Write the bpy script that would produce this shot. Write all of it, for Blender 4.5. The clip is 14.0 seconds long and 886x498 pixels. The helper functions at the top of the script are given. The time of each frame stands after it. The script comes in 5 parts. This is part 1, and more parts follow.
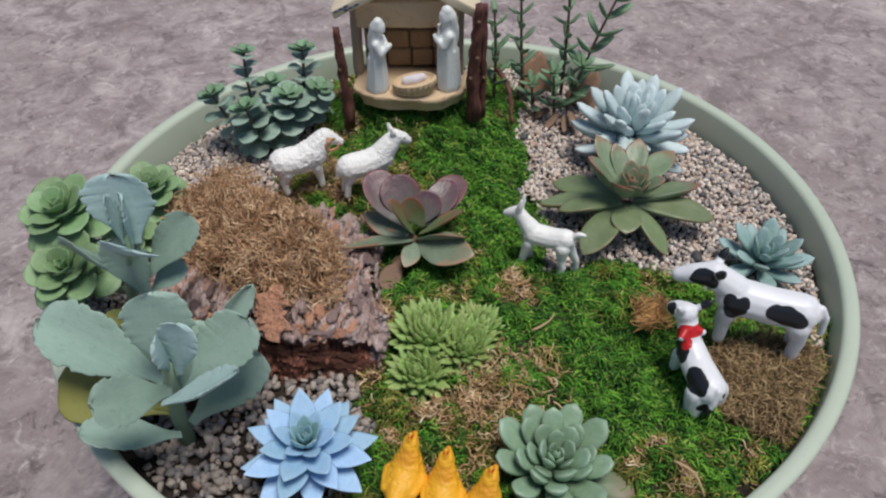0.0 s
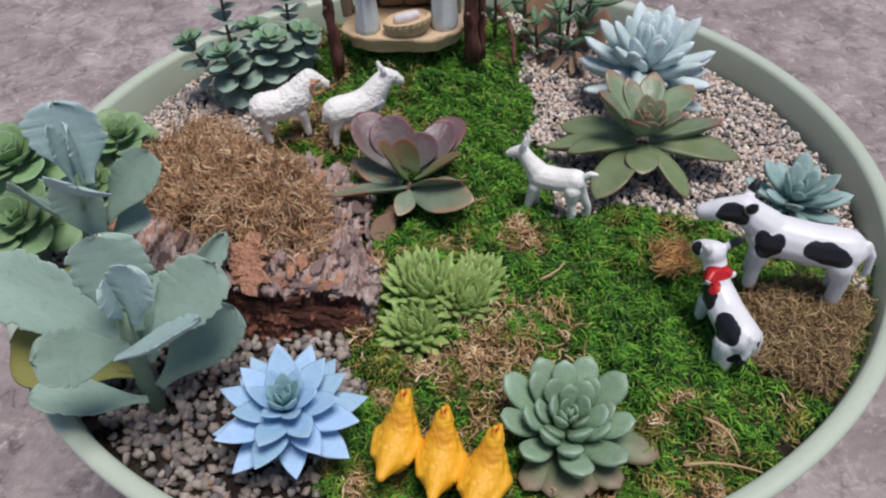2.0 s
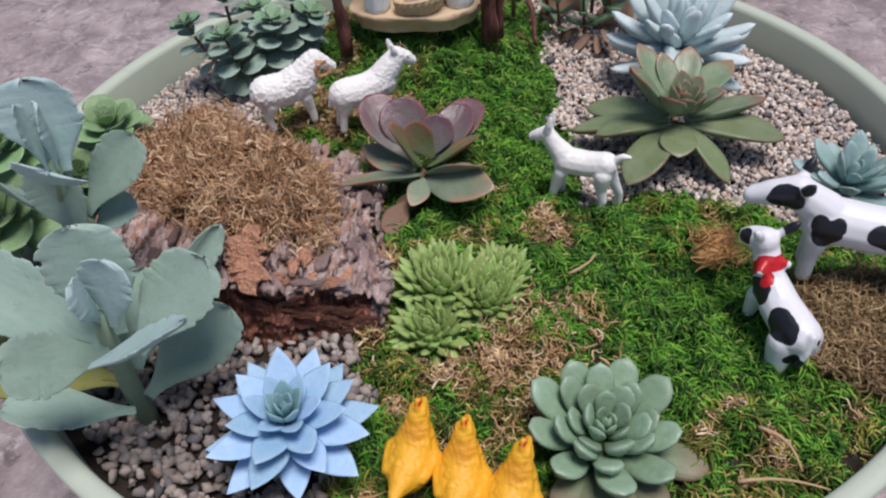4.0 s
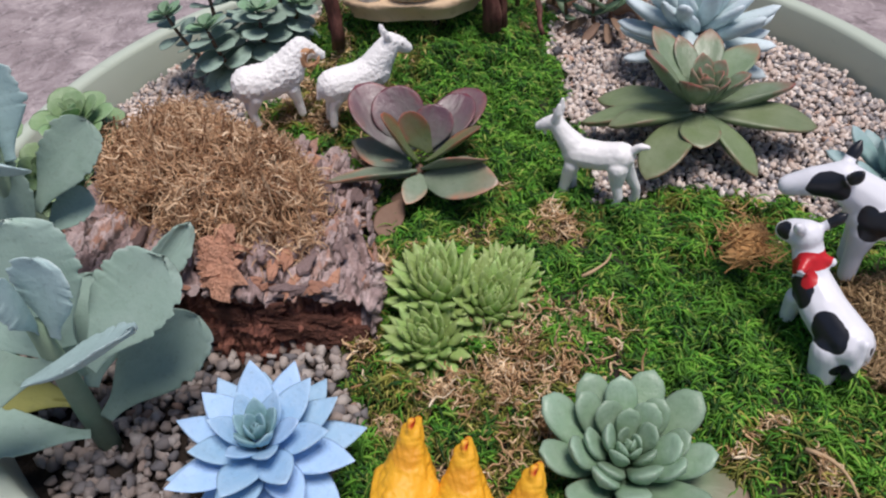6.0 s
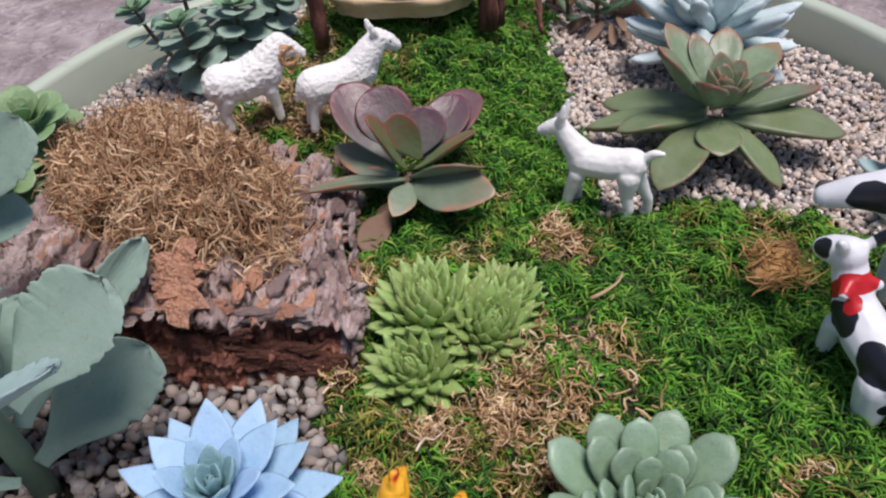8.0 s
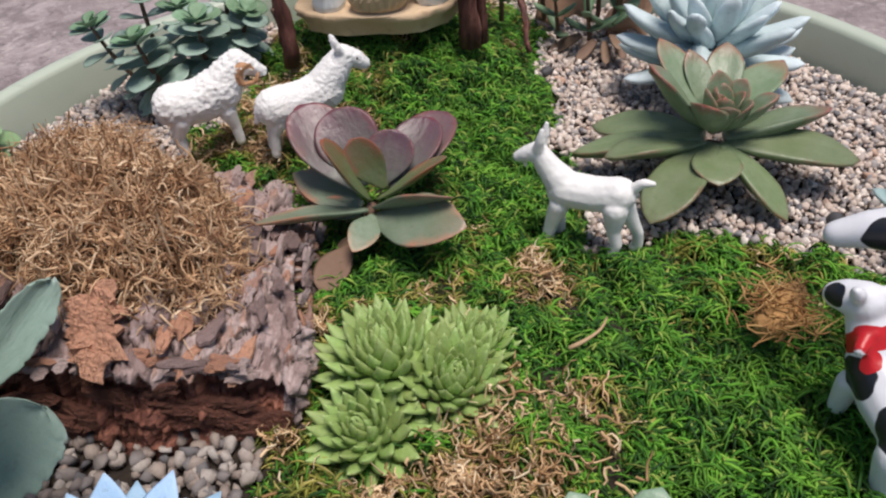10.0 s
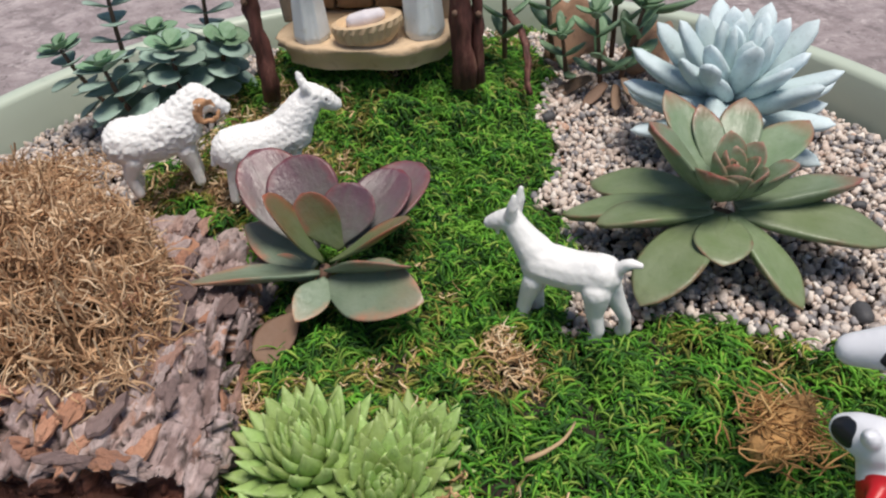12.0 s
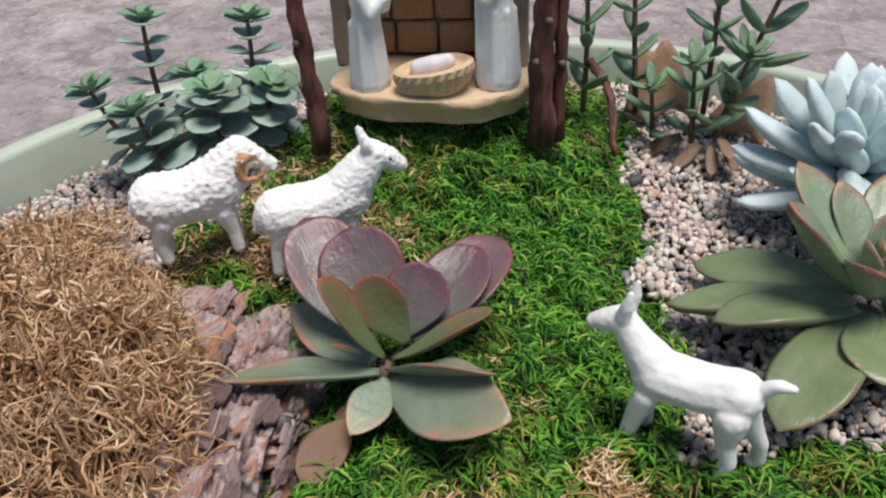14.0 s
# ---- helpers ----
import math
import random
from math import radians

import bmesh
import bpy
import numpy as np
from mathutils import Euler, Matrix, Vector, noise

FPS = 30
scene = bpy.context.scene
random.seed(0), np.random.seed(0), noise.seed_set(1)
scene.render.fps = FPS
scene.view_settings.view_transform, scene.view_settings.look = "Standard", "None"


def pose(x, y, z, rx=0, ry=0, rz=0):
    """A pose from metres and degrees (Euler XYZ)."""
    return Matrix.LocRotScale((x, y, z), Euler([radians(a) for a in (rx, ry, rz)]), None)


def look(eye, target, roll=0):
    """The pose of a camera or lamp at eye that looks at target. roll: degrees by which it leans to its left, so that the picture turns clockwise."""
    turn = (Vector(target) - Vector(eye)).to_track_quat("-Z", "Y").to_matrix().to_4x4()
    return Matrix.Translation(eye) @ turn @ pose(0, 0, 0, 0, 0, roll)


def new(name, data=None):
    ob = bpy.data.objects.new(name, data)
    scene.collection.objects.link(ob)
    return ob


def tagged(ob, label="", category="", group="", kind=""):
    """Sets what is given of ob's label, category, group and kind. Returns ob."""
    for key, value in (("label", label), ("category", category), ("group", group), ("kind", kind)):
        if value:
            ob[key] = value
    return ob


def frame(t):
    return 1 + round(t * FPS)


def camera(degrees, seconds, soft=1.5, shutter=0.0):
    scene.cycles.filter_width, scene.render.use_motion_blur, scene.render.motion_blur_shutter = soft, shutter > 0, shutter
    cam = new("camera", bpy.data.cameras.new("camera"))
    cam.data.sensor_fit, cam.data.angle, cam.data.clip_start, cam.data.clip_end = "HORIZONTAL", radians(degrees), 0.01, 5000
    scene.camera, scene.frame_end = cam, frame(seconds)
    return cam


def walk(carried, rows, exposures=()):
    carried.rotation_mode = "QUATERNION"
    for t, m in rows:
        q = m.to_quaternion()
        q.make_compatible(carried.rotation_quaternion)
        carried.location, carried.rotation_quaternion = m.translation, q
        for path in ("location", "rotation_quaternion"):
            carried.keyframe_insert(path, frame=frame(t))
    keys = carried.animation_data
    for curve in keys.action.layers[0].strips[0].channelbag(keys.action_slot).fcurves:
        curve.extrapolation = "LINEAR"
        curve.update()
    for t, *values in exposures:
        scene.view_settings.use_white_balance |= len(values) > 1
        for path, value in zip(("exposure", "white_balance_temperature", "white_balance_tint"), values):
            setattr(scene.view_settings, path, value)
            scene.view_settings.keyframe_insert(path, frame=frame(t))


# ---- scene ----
cam = camera(59.4, 14.0, soft=2.2)
METRES, EYE, TILT = 0.263, 0.3786, -42.76
ROWS = [
    (0.0, 0.0, 0.0, 0.0, -0.0, -0.0, -0.0),
    (0.5, -0.0014, 0.0445, -0.0148, 0.22, -0.82, 0.1),
    (1.0, 0.0074, 0.0748, -0.0339, 0.38, -1.24, 0.42),
    (1.5, 0.0186, 0.1111, -0.0511, 0.65, -0.88, 0.83),
    (2.0, 0.0245, 0.1443, -0.075, 0.86, -0.9, 1.32),
    (2.5, 0.0307, 0.1716, -0.0837, 1.15, -1.27, 1.7),
    (3.0, 0.024, 0.204, -0.0859, 1.54, -1.26, 1.77),
    (5.5, 0.0199, 0.3514, -0.1049, 2.6, 0.24, 2.27),
    (6.0, 0.0264, 0.3861, -0.1117, 2.57, 0.37, 2.49),
    (6.5, 0.0367, 0.4196, -0.1085, 2.35, 0.2, 2.73),
    (7.0, 0.0377, 0.4432, -0.1116, 2.2, -0.04, 2.76),
    (7.5, 0.0358, 0.4648, -0.1075, 2.14, 0.54, 2.51),
    (8.0, 0.0249, 0.5047, -0.1042, 2.09, 1.27, 2.31),
    (10.5, 0.1054, 0.6417, -0.0714, 3.29, 2.96, 1.76),
    (11.0, 0.1344, 0.6765, -0.0547, 4.11, 2.93, 0.75),
    (11.5, 0.1443, 0.7109, -0.0297, 5.08, 3.5, -0.23),
    (12.0, 0.1568, 0.7329, -0.0153, 5.55, 4.13, -1.0),
    (12.5, 0.1406, 0.766, -0.0025, 5.89, 4.64, -1.8),
    (13.0, 0.1285, 0.8008, 0.0274, 6.18, 5.16, -2.46),
    (13.5, 0.108, 0.8378, 0.0409, 6.62, 6.13, -2.74),
    (14.0, 0.0825, 0.8708, 0.0469, 7.15, 6.87, -3.05),
]
walk(cam, [(t, pose(-0.005, -0.3247, EYE, TILT, 0, 0) @ pose(METRES * x, METRES * y, METRES * z, 90 + pitch, roll, yaw)) for t, x, y, z, yaw, pitch, roll in ROWS],
     [(0, -0.36, 6350, 9), (3, -0.26, 6300, 15), (8, -0.12, 6350, 17), (11, -0.06, 6600, 12), (14, -0.01, 6450, 10)])

# ---- light: soft open sky ----
world = bpy.data.worlds.new("sky")
scene.world = world
world.use_nodes = True
wn = world.node_tree
sky = wn.nodes.new("ShaderNodeTexSky")
sky.sky_type, sky.sun_disc = "NISHITA", False
sky.sun_elevation, sky.sun_rotation = radians(77), radians(125)
wn.links.new(sky.outputs[0], wn.nodes["Background"].inputs[0])
wn.nodes["Background"].inputs[1].default_value = 0.078
sun = new("sun", bpy.data.lights.new("sun", "SUN"))
sun.data.energy, sun.data.angle, sun.data.color = 3.8, radians(24), (1.0, 0.94, 0.86)
sun.matrix_world = look((0.5, -0.35, 2.8), (0, 0, 0))

RIM, GROUND = 0.100, -0.0775
rng = random.Random(7)
nrg = np.random.default_rng(7)


# ---- materials ----
class Mat:
    """A small builder for node materials."""

    def __init__(self, name, rough=0.6, metal=0.0):
        self.m = bpy.data.materials.new(name)
        self.m.use_nodes = True
        self.t = self.m.node_tree
        self.b = self.t.nodes["Principled BSDF"]
        self.b.inputs["Roughness"].default_value = rough
        self.b.inputs["Metallic"].default_value = metal

    def node(self, kind, **inputs):
        n = self.t.nodes.new("ShaderNode" + kind)
        for k, v in inputs.items():
            self.put(n.inputs[k.replace("_", " ")], v)
        return n

    def put(self, socket, v):
        if hasattr(v, "is_output"):
            self.t.links.new(v, socket)
        elif hasattr(socket.default_value, "__len__") and not hasattr(v, "__len__"):
            socket.default_value = [v] * len(socket.default_value)
        elif hasattr(v, "__len__") and len(socket.default_value) == 4 and len(v) == 3:
            socket.default_value = (*v, 1)
        else:
            socket.default_value = v

    def math(self, op, a, b=0.0, c=0.0):
        n = self.t.nodes.new("ShaderNodeMath")
        n.operation = op
        for i, v in enumerate((a, b, c)):
            self.put(n.inputs[i], v)
        return n.outputs[0]

    def coords(self, which="Object"):
        return self.t.nodes.new("ShaderNodeTexCoord").outputs[which]

    def noise(self, scale, detail=4.0, rough=0.6, vec=None, dist=0.0):
        n = self.node("TexNoise", Scale=scale, Detail=detail, Roughness=rough, Distortion=dist)
        self.t.links.new(vec or self.coords(), n.inputs["Vector"])
        return n.outputs["Fac"]

    def voronoi(self, scale, vec=None, feature="F1", out="Distance"):
        n = self.node("TexVoronoi", Scale=scale)
        n.feature = feature
        self.t.links.new(vec or self.coords(), n.inputs["Vector"])
        return n.outputs[out]

    def ramp(self, fac, *stops):
        n = self.t.nodes.new("ShaderNodeValToRGB")
        self.put(n.inputs[0], fac)
        e = n.color_ramp.elements
        while len(e) < len(stops):
            e.new(0.5)
        for el, (p, c) in zip(e, stops):
            el.position, el.color = p, (*(c if hasattr(c, "__len__") else (c, c, c)), 1)
        return n.outputs[0]

    def mix(self, fac, a, b, how="MIX"):
        n = self.t.nodes.new("ShaderNodeMix")
        n.data_type, n.blend_type = "RGBA", how
        self.put(n.inputs[0], fac), self.put(n.inputs[6], a), self.put(n.inputs[7], b)
        return n.outputs[2]

    def attr(self, name, out="Fac"):
        n = self.t.nodes.new("ShaderNodeAttribute")
        n.attribute_name = name
        return n.outputs[out]

    def island(self):
        return self.t.nodes.new("ShaderNodeNewGeometry").outputs["Random Per Island"]

    def chance(self):
        return self.t.nodes.new("ShaderNodeObjectInfo").outputs["Random"]

    def color(self, v):
        self.put(self.b.inputs["Base Color"], v)
        return self

    def rough(self, v):
        self.put(self.b.inputs["Roughness"], v)
        return self

    def bump(self, height, strength=0.4, distance=0.001):
        n = self.node("Bump", Strength=strength, Distance=distance, Height=height)
        self.t.links.new(n.outputs[0], self.b.inputs["Normal"])
        return self


def leaf_material(name, base, tip, edge, edge_from=0.75, dust=None, rough=0.5, tip_from=0.55, under=None, fade=0.16):
    """Succulent skin: base to tip colour, a tinted margin, waxy bloom and faint mottling."""
    m = Mat(name, rough)
    c = m.mix(m.ramp(m.attr("along"), (tip_from, 0.0), (1.0, 1.0)), base, tip)
    if under:
        c = m.mix(m.attr("under"), c, under)
    at = m.node("VectorMath")
    at.operation = "ADD"
    m.put(at.inputs[0], m.coords()), m.put(at.inputs[1], m.math("MULTIPLY", m.chance(), 37.0))
    at = at.outputs[0]
    long = m.node("Mapping", Vector=at, Scale=(9.0, 2.2, 9.0)).outputs[0]
    e = m.ramp(m.math("ADD", m.attr("edge"), m.math("MULTIPLY", m.math("SUBTRACT", m.noise(9, 5, 0.7, at), 0.5), 0.7)), (edge_from, 0.0), (min(edge_from + fade, 1.0), 1.0))
    e = m.math("MULTIPLY", e, m.ramp(m.noise(2.6, 3, 0.6, at), (0.36, 0.15), (0.56, 1.0)))
    c = m.mix(e, c, edge)
    if dust:
        c = m.mix(m.ramp(m.noise(4, 6, 0.65, at), (0.35, 0.0), (0.72, 0.65)), c, dust)
    c = m.mix(m.ramp(m.noise(1.0, 4, 0.6, long), (0.42, 0.0), (0.72, 0.35)), c, base)
    c = m.mix(m.ramp(m.noise(14, 5, 0.7, at), (0.55, 0.0), (0.78, 0.30)), c, (0.05, 0.06, 0.035))
    c = m.mix(m.ramp(m.noise(38, 2, 0.5, at), (0.70, 0.0), (0.78, 0.5)), c, (0.16, 0.11, 0.07))
    v = m.node("HueSaturation", Color=c)
    m.put(v.inputs["Value"], m.math("MULTIPLY_ADD", m.chance(), 0.3, 0.85))
    m.put(v.inputs["Hue"], m.math("MULTIPLY_ADD", m.chance(), 0.02, 0.49))
    m.color(v.outputs[0])
    m.rough(m.math("MULTIPLY_ADD", m.noise(6, 4, 0.6, at), 0.36, rough - 0.16))
    m.bump(m.math("ADD", m.noise(1.0, 4, 0.6, long), m.math("ADD", m.noise(8, 4, 0.6, at), m.math("MULTIPLY", m.noise(70, 2, 0.5, at), 0.2))), 0.35, 0.0008)
    m.b.inputs["Subsurface Weight"].default_value = 0.0
    return m.m


def strand_material(name, *stops, rough=0.75):
    m = Mat(name, rough)
    c = m.ramp(m.island(), *stops)
    c = m.mix(m.ramp(m.noise(130, 3), (0.40, 0.0), (0.66, 0.6)), c, stops[0][1])
    c = m.mix(m.ramp(m.noise(75, 4), (0.50, 0.0), (0.68, 0.55)), c, stops[-2][1])
    return m.color(c).m


def make_stone_ground():
    m = Mat("stone_paving", 0.75)
    big, mid = m.noise(5, 6, 0.6, dist=0.8), m.noise(22, 9, 0.72, dist=0.6)
    fine = m.noise(140, 8, 0.75)
    c = m.ramp(mid, (0.30, (0.186, 0.143, 0.145)), (0.47, (0.343, 0.283, 0.288)), (0.58, (0.472, 0.400, 0.401)), (0.72, (0.628, 0.550, 0.542)))
    c = m.mix(m.ramp(big, (0.40, 0.0), (0.62, 0.65)), c, (0.307, 0.249, 0.249))
    c = m.mix(m.ramp(m.noise(48, 9, 0.78, dist=1.2), (0.54, 0.0), (0.66, 0.7)), c, (0.714, 0.628, 0.617))
    c = m.mix(m.ramp(m.noise(60, 9, 0.78, dist=1.0), (0.36, 0.8), (0.46, 0.0)), c, (0.110, 0.088, 0.091))
    crack = m.voronoi(9.0, m.node("Mapping", Vector=m.coords(), Scale=(1.0, 0.8, 1.0)).outputs[0], "DISTANCE_TO_EDGE")
    c = m.mix(m.ramp(m.math("ADD", crack, m.math("MULTIPLY", m.math("SUBTRACT", mid, 0.5), 0.35)), (0.0, 0.55), (0.03, 0.0)), c, (0.20, 0.165, 0.165))
    c = m.mix(m.ramp(fine, (0.55, 0.0), (0.75, 0.5)), c, (0.714, 0.656, 0.653))
    m.color(c)
    return m.bump(m.math("ADD", mid, m.math("MULTIPLY", fine, 0.5)), 0.8, 0.006).m


def make_glaze():
    m = Mat("sage_ceramic", 0.42)
    c = m.mix(m.noise(25, 5), (0.46, 0.53, 0.43), (0.52, 0.58, 0.485))
    c = m.mix(m.ramp(m.noise(160, 5), (0.62, 0.0), (0.8, 0.35)), c, (0.30, 0.34, 0.28))
    return m.color(c).bump(m.noise(40, 4), 0.12, 0.001).m


def make_soil():
    m = Mat("potting_soil", 0.95)
    c = m.ramp(m.noise(260, 6, 0.7), (0.3, (0.010, 0.007, 0.005)), (0.7, (0.05, 0.034, 0.024)))
    return m.color(c).bump(m.noise(500, 5, 0.7), 0.9, 0.002).m


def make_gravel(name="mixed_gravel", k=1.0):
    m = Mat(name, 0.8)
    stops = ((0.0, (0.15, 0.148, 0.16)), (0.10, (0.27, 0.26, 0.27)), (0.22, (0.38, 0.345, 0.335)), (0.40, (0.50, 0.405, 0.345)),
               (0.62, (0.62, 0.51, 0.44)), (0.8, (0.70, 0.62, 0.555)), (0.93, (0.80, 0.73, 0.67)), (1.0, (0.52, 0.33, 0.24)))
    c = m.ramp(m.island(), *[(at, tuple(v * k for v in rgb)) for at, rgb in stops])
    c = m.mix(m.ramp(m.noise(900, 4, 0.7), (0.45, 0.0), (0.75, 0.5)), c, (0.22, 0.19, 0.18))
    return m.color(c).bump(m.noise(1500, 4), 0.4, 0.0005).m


def make_bark():
    m = Mat("pine_bark", 0.85)
    v = m.node("Mapping", Vector=m.coords(), Scale=(420, 130, 260))
    grain = m.noise(1.0, 6, 0.75, vec=v.outputs[0], dist=1.2)
    c = m.ramp(m.math("ADD", m.attr("cell"), m.math("MULTIPLY", m.math("SUBTRACT", m.noise(90, 4), 0.5), 0.5)), (0.08, (0.21, 0.14, 0.125)), (0.28, (0.38, 0.27, 0.25)), (0.5, (0.54, 0.415, 0.395)), (0.68, (0.62, 0.50, 0.475)), (0.82, (0.46, 0.26, 0.19)), (0.97, (0.56, 0.28, 0.17)))
    c = m.mix(m.ramp(grain, (0.44, 0.0), (0.66, 0.7)), c, (0.15, 0.10, 0.09))
    # colour darkens with plate recess, besides the modelled relief
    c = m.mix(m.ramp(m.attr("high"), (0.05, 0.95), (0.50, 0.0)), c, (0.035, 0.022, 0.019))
    return m.color(c).bump(grain, 0.8, 0.0014).m


def make_flake():
    m = Mat("bark_flake", 0.85)
    c = m.ramp(m.chance(), (0.0, (0.15, 0.10, 0.09)), (0.3, (0.30, 0.21, 0.195)), (0.55, (0.44, 0.33, 0.31)), (0.74, (0.58, 0.46, 0.435)), (0.82, (0.46, 0.23, 0.15)), (1.0, (0.56, 0.28, 0.17)))
    v = m.node("Mapping", Vector=m.coords(), Scale=(2.2, 7, 3))
    c = m.mix(m.ramp(m.noise(1.0, 6, 0.75, vec=v.outputs[0], dist=1.5), (0.48, 0.0), (0.68, 0.55)), c, (0.18, 0.12, 0.11))
    return m.color(c).bump(m.noise(1.0, 6, 0.75, vec=v.outputs[0], dist=1.0), 0.8, 0.002).m


def make_heartwood():
    m = Mat("shaded_red_wood", 0.8)
    v = m.node("Mapping", Vector=m.coords(), Scale=(60, 60, 420))
    # red-brown wood, toned darker still to carry the shade beneath the brow
    c = m.ramp(m.noise(1.0, 6, 0.7, vec=v.outputs[0], dist=1.0), (0.3, (0.040, 0.014, 0.010)), (0.5, (0.19, 0.068, 0.045)), (0.70, (0.46, 0.20, 0.13)))
    return m.color(c).bump(m.noise(1.0, 5, vec=v.outputs[0]), 0.8, 0.0015).m


def make_twig():
    m = Mat("reddish_twig_bark", 0.7)
    v = m.node("Mapping", Vector=m.coords(), Scale=(300, 300, 70))
    c = m.ramp(m.noise(1.0, 6, 0.7, vec=v.outputs[0]), (0.3, (0.035, 0.012, 0.010)), (0.55, (0.13, 0.045, 0.035)), (0.8, (0.30, 0.16, 0.11)))
    return m.color(c).bump(m.noise(1.0, 5, vec=v.outputs[0]), 0.7, 0.001).m


def make_plain(name, c1, c2, scale=200, rough=0.6, bump=0.2, dist=0.0006, dark=None, metal=0.0):
    m = Mat(name, rough, metal)
    c = m.mix(m.noise(scale, 5), c1, c2)
    if dark:
        c = m.mix(m.ramp(m.noise(scale * 1.7, 6, 0.7, dist=0.6), (0.55, 0.0), (0.72, 0.8)), c, dark)
    return m.color(c).bump(m.noise(scale * 3, 4), bump, dist).m


def make_painted(name, body1, body2, spots, rough=0.45, fuzz=0.0, bump=0.15, scale=300):
    """Painted figurine: a body colour and painted ellipsoid spots (centre, radii, turn, colour), in the figurine's own millimetres."""
    m = Mat(name, rough)
    co = m.coords()
    c = m.mix(m.noise(scale, 4), body1, body2)
    wob = m.node("TexNoise", Scale=140.0, Detail=2.0)
    m.t.links.new(co, wob.inputs["Vector"])
    off = m.node("VectorMath")
    off.operation = "MULTIPLY_ADD"
    m.put(off.inputs[0], wob.outputs["Color"]), m.put(off.inputs[1], (0.003,) * 3), m.put(off.inputs[2], co)
    sh = m.node("VectorMath")
    sh.operation = "SUBTRACT"
    m.put(sh.inputs[0], off.outputs[0]), m.put(sh.inputs[1], (0.0015,) * 3)
    for centre, radii, turn, colour in spots:
        mp = m.t.nodes.new("ShaderNodeMapping")
        mp.vector_type = "TEXTURE"
        m.put(mp.inputs["Vector"], sh.outputs[0])
        mp.inputs["Location"].default_value = [v / 1000 for v in centre]
        mp.inputs["Rotation"].default_value = [radians(v) for v in turn]
        mp.inputs["Scale"].default_value = [v / 1000 for v in radii]
        ln = m.node("VectorMath")
        ln.operation = "LENGTH"
        m.put(ln.inputs[0], mp.outputs[0])
        c = m.mix(m.ramp(ln.outputs["Value"], (0.96 - fuzz, 1.0), (1.0 + fuzz * 0.3 if fuzz else 1.0, 0.0)), c, colour)
    m.color(c)
    return m.bump(m.noise(900, 4), bump, 0.0006).m


STONE, GLAZE, SOIL, GRAVEL = make_stone_ground(), make_glaze(), make_soil(), make_gravel("mixed_gravel", 1.14)
# same gravel ramp scaled down: shade of log and plants put into the colour
COARSE_SHADED = make_gravel("shaded_gravel", 0.58)
# red bark for the log's front end, brow shade mixed into its tone
HEART_FLAKE = make_plain("shaded_red_bark_layer", (0.12, 0.040, 0.026), (0.26, 0.105, 0.068), 4, 0.85, 0.7, 0.03, (0.05, 0.018, 0.012))
BARK, FLAKE, HEART, TWIG = make_bark(), make_flake(), make_heartwood(), make_twig()
MOSS = strand_material("live_moss", (0.0, (0.006, 0.035, 0.004)), (0.28, (0.036, 0.150, 0.010)), (0.58, (0.078, 0.30, 0.016)), (0.84, (0.18, 0.43, 0.034)), (1.0, (0.38, 0.46, 0.10)))
OLIVE = strand_material("olive_moss", (0.0, (0.04, 0.060, 0.008)), (0.4, (0.16, 0.19, 0.024)), (0.75, (0.36, 0.34, 0.06)), (1.0, (0.56, 0.44, 0.16)))
TAN = strand_material("dry_moss", (0.0, (0.27, 0.145, 0.06)), (0.4, (0.68, 0.43, 0.225)), (0.75, (0.88, 0.65, 0.40)), (1.0, (0.92, 0.78, 0.56)))
STRAW = strand_material("brown_straw", (0.0, (0.19, 0.092, 0.042)), (0.3, (0.50, 0.28, 0.145)), (0.68, (0.78, 0.52, 0.31)), (1.0, (0.90, 0.70, 0.48)))
# straw underlay, coloured dark to stand for shade between the strands
SHADED_STRAW = make_plain("shaded_straw_mat", (0.055, 0.028, 0.012), (0.13, 0.068, 0.026), 300, 0.9, 0.9, 0.003, (0.03, 0.016, 0.008))
L_BLUE = leaf_material("powder_blue_leaf", (0.32, 0.53, 0.76), (0.37, 0.57, 0.80), (0.56, 0.70, 0.84), 0.84, (0.46, 0.64, 0.84), 0.6)
L_BLUE_IN = leaf_material("blue_green_heart_leaf", (0.20, 0.38, 0.40), (0.29, 0.48, 0.54), (0.44, 0.60, 0.66), 0.85, (0.34, 0.53, 0.60), 0.55)
L_JADE = leaf_material("sage_green_leaf", (0.19, 0.31, 0.185), (0.25, 0.375, 0.26), (0.36, 0.46, 0.36), 0.86, (0.34, 0.45, 0.34), 0.40)
L_JADE_OLD = leaf_material("reddish_old_leaf", (0.15, 0.20, 0.11), (0.24, 0.16, 0.12), (0.28, 0.17, 0.13), 0.8, None, 0.5)
L_AGAVE = leaf_material("green_red_edged_leaf", (0.165, 0.235, 0.13), (0.34, 0.125, 0.085), (0.36, 0.075, 0.055), 0.50, (0.29, 0.35, 0.26), 0.36, 0.76, None, 0.42)
L_AGAVE_LOW = leaf_material("olive_green_leaf", (0.165, 0.225, 0.105), (0.21, 0.24, 0.125), (0.28, 0.13, 0.08), 0.72, (0.26, 0.31, 0.195), 0.36, 0.8, None, 0.24)
L_PALE = leaf_material("chalky_white_leaf", (0.48, 0.60, 0.61), (0.64, 0.74, 0.77), (0.68, 0.77, 0.80), 0.95, (0.70, 0.80, 0.83), 0.65)
L_TEAL = leaf_material("teal_leaf", (0.22, 0.36, 0.335), (0.31, 0.44, 0.44), (0.42, 0.48, 0.45), 0.84, (0.40, 0.51, 0.52), 0.55)
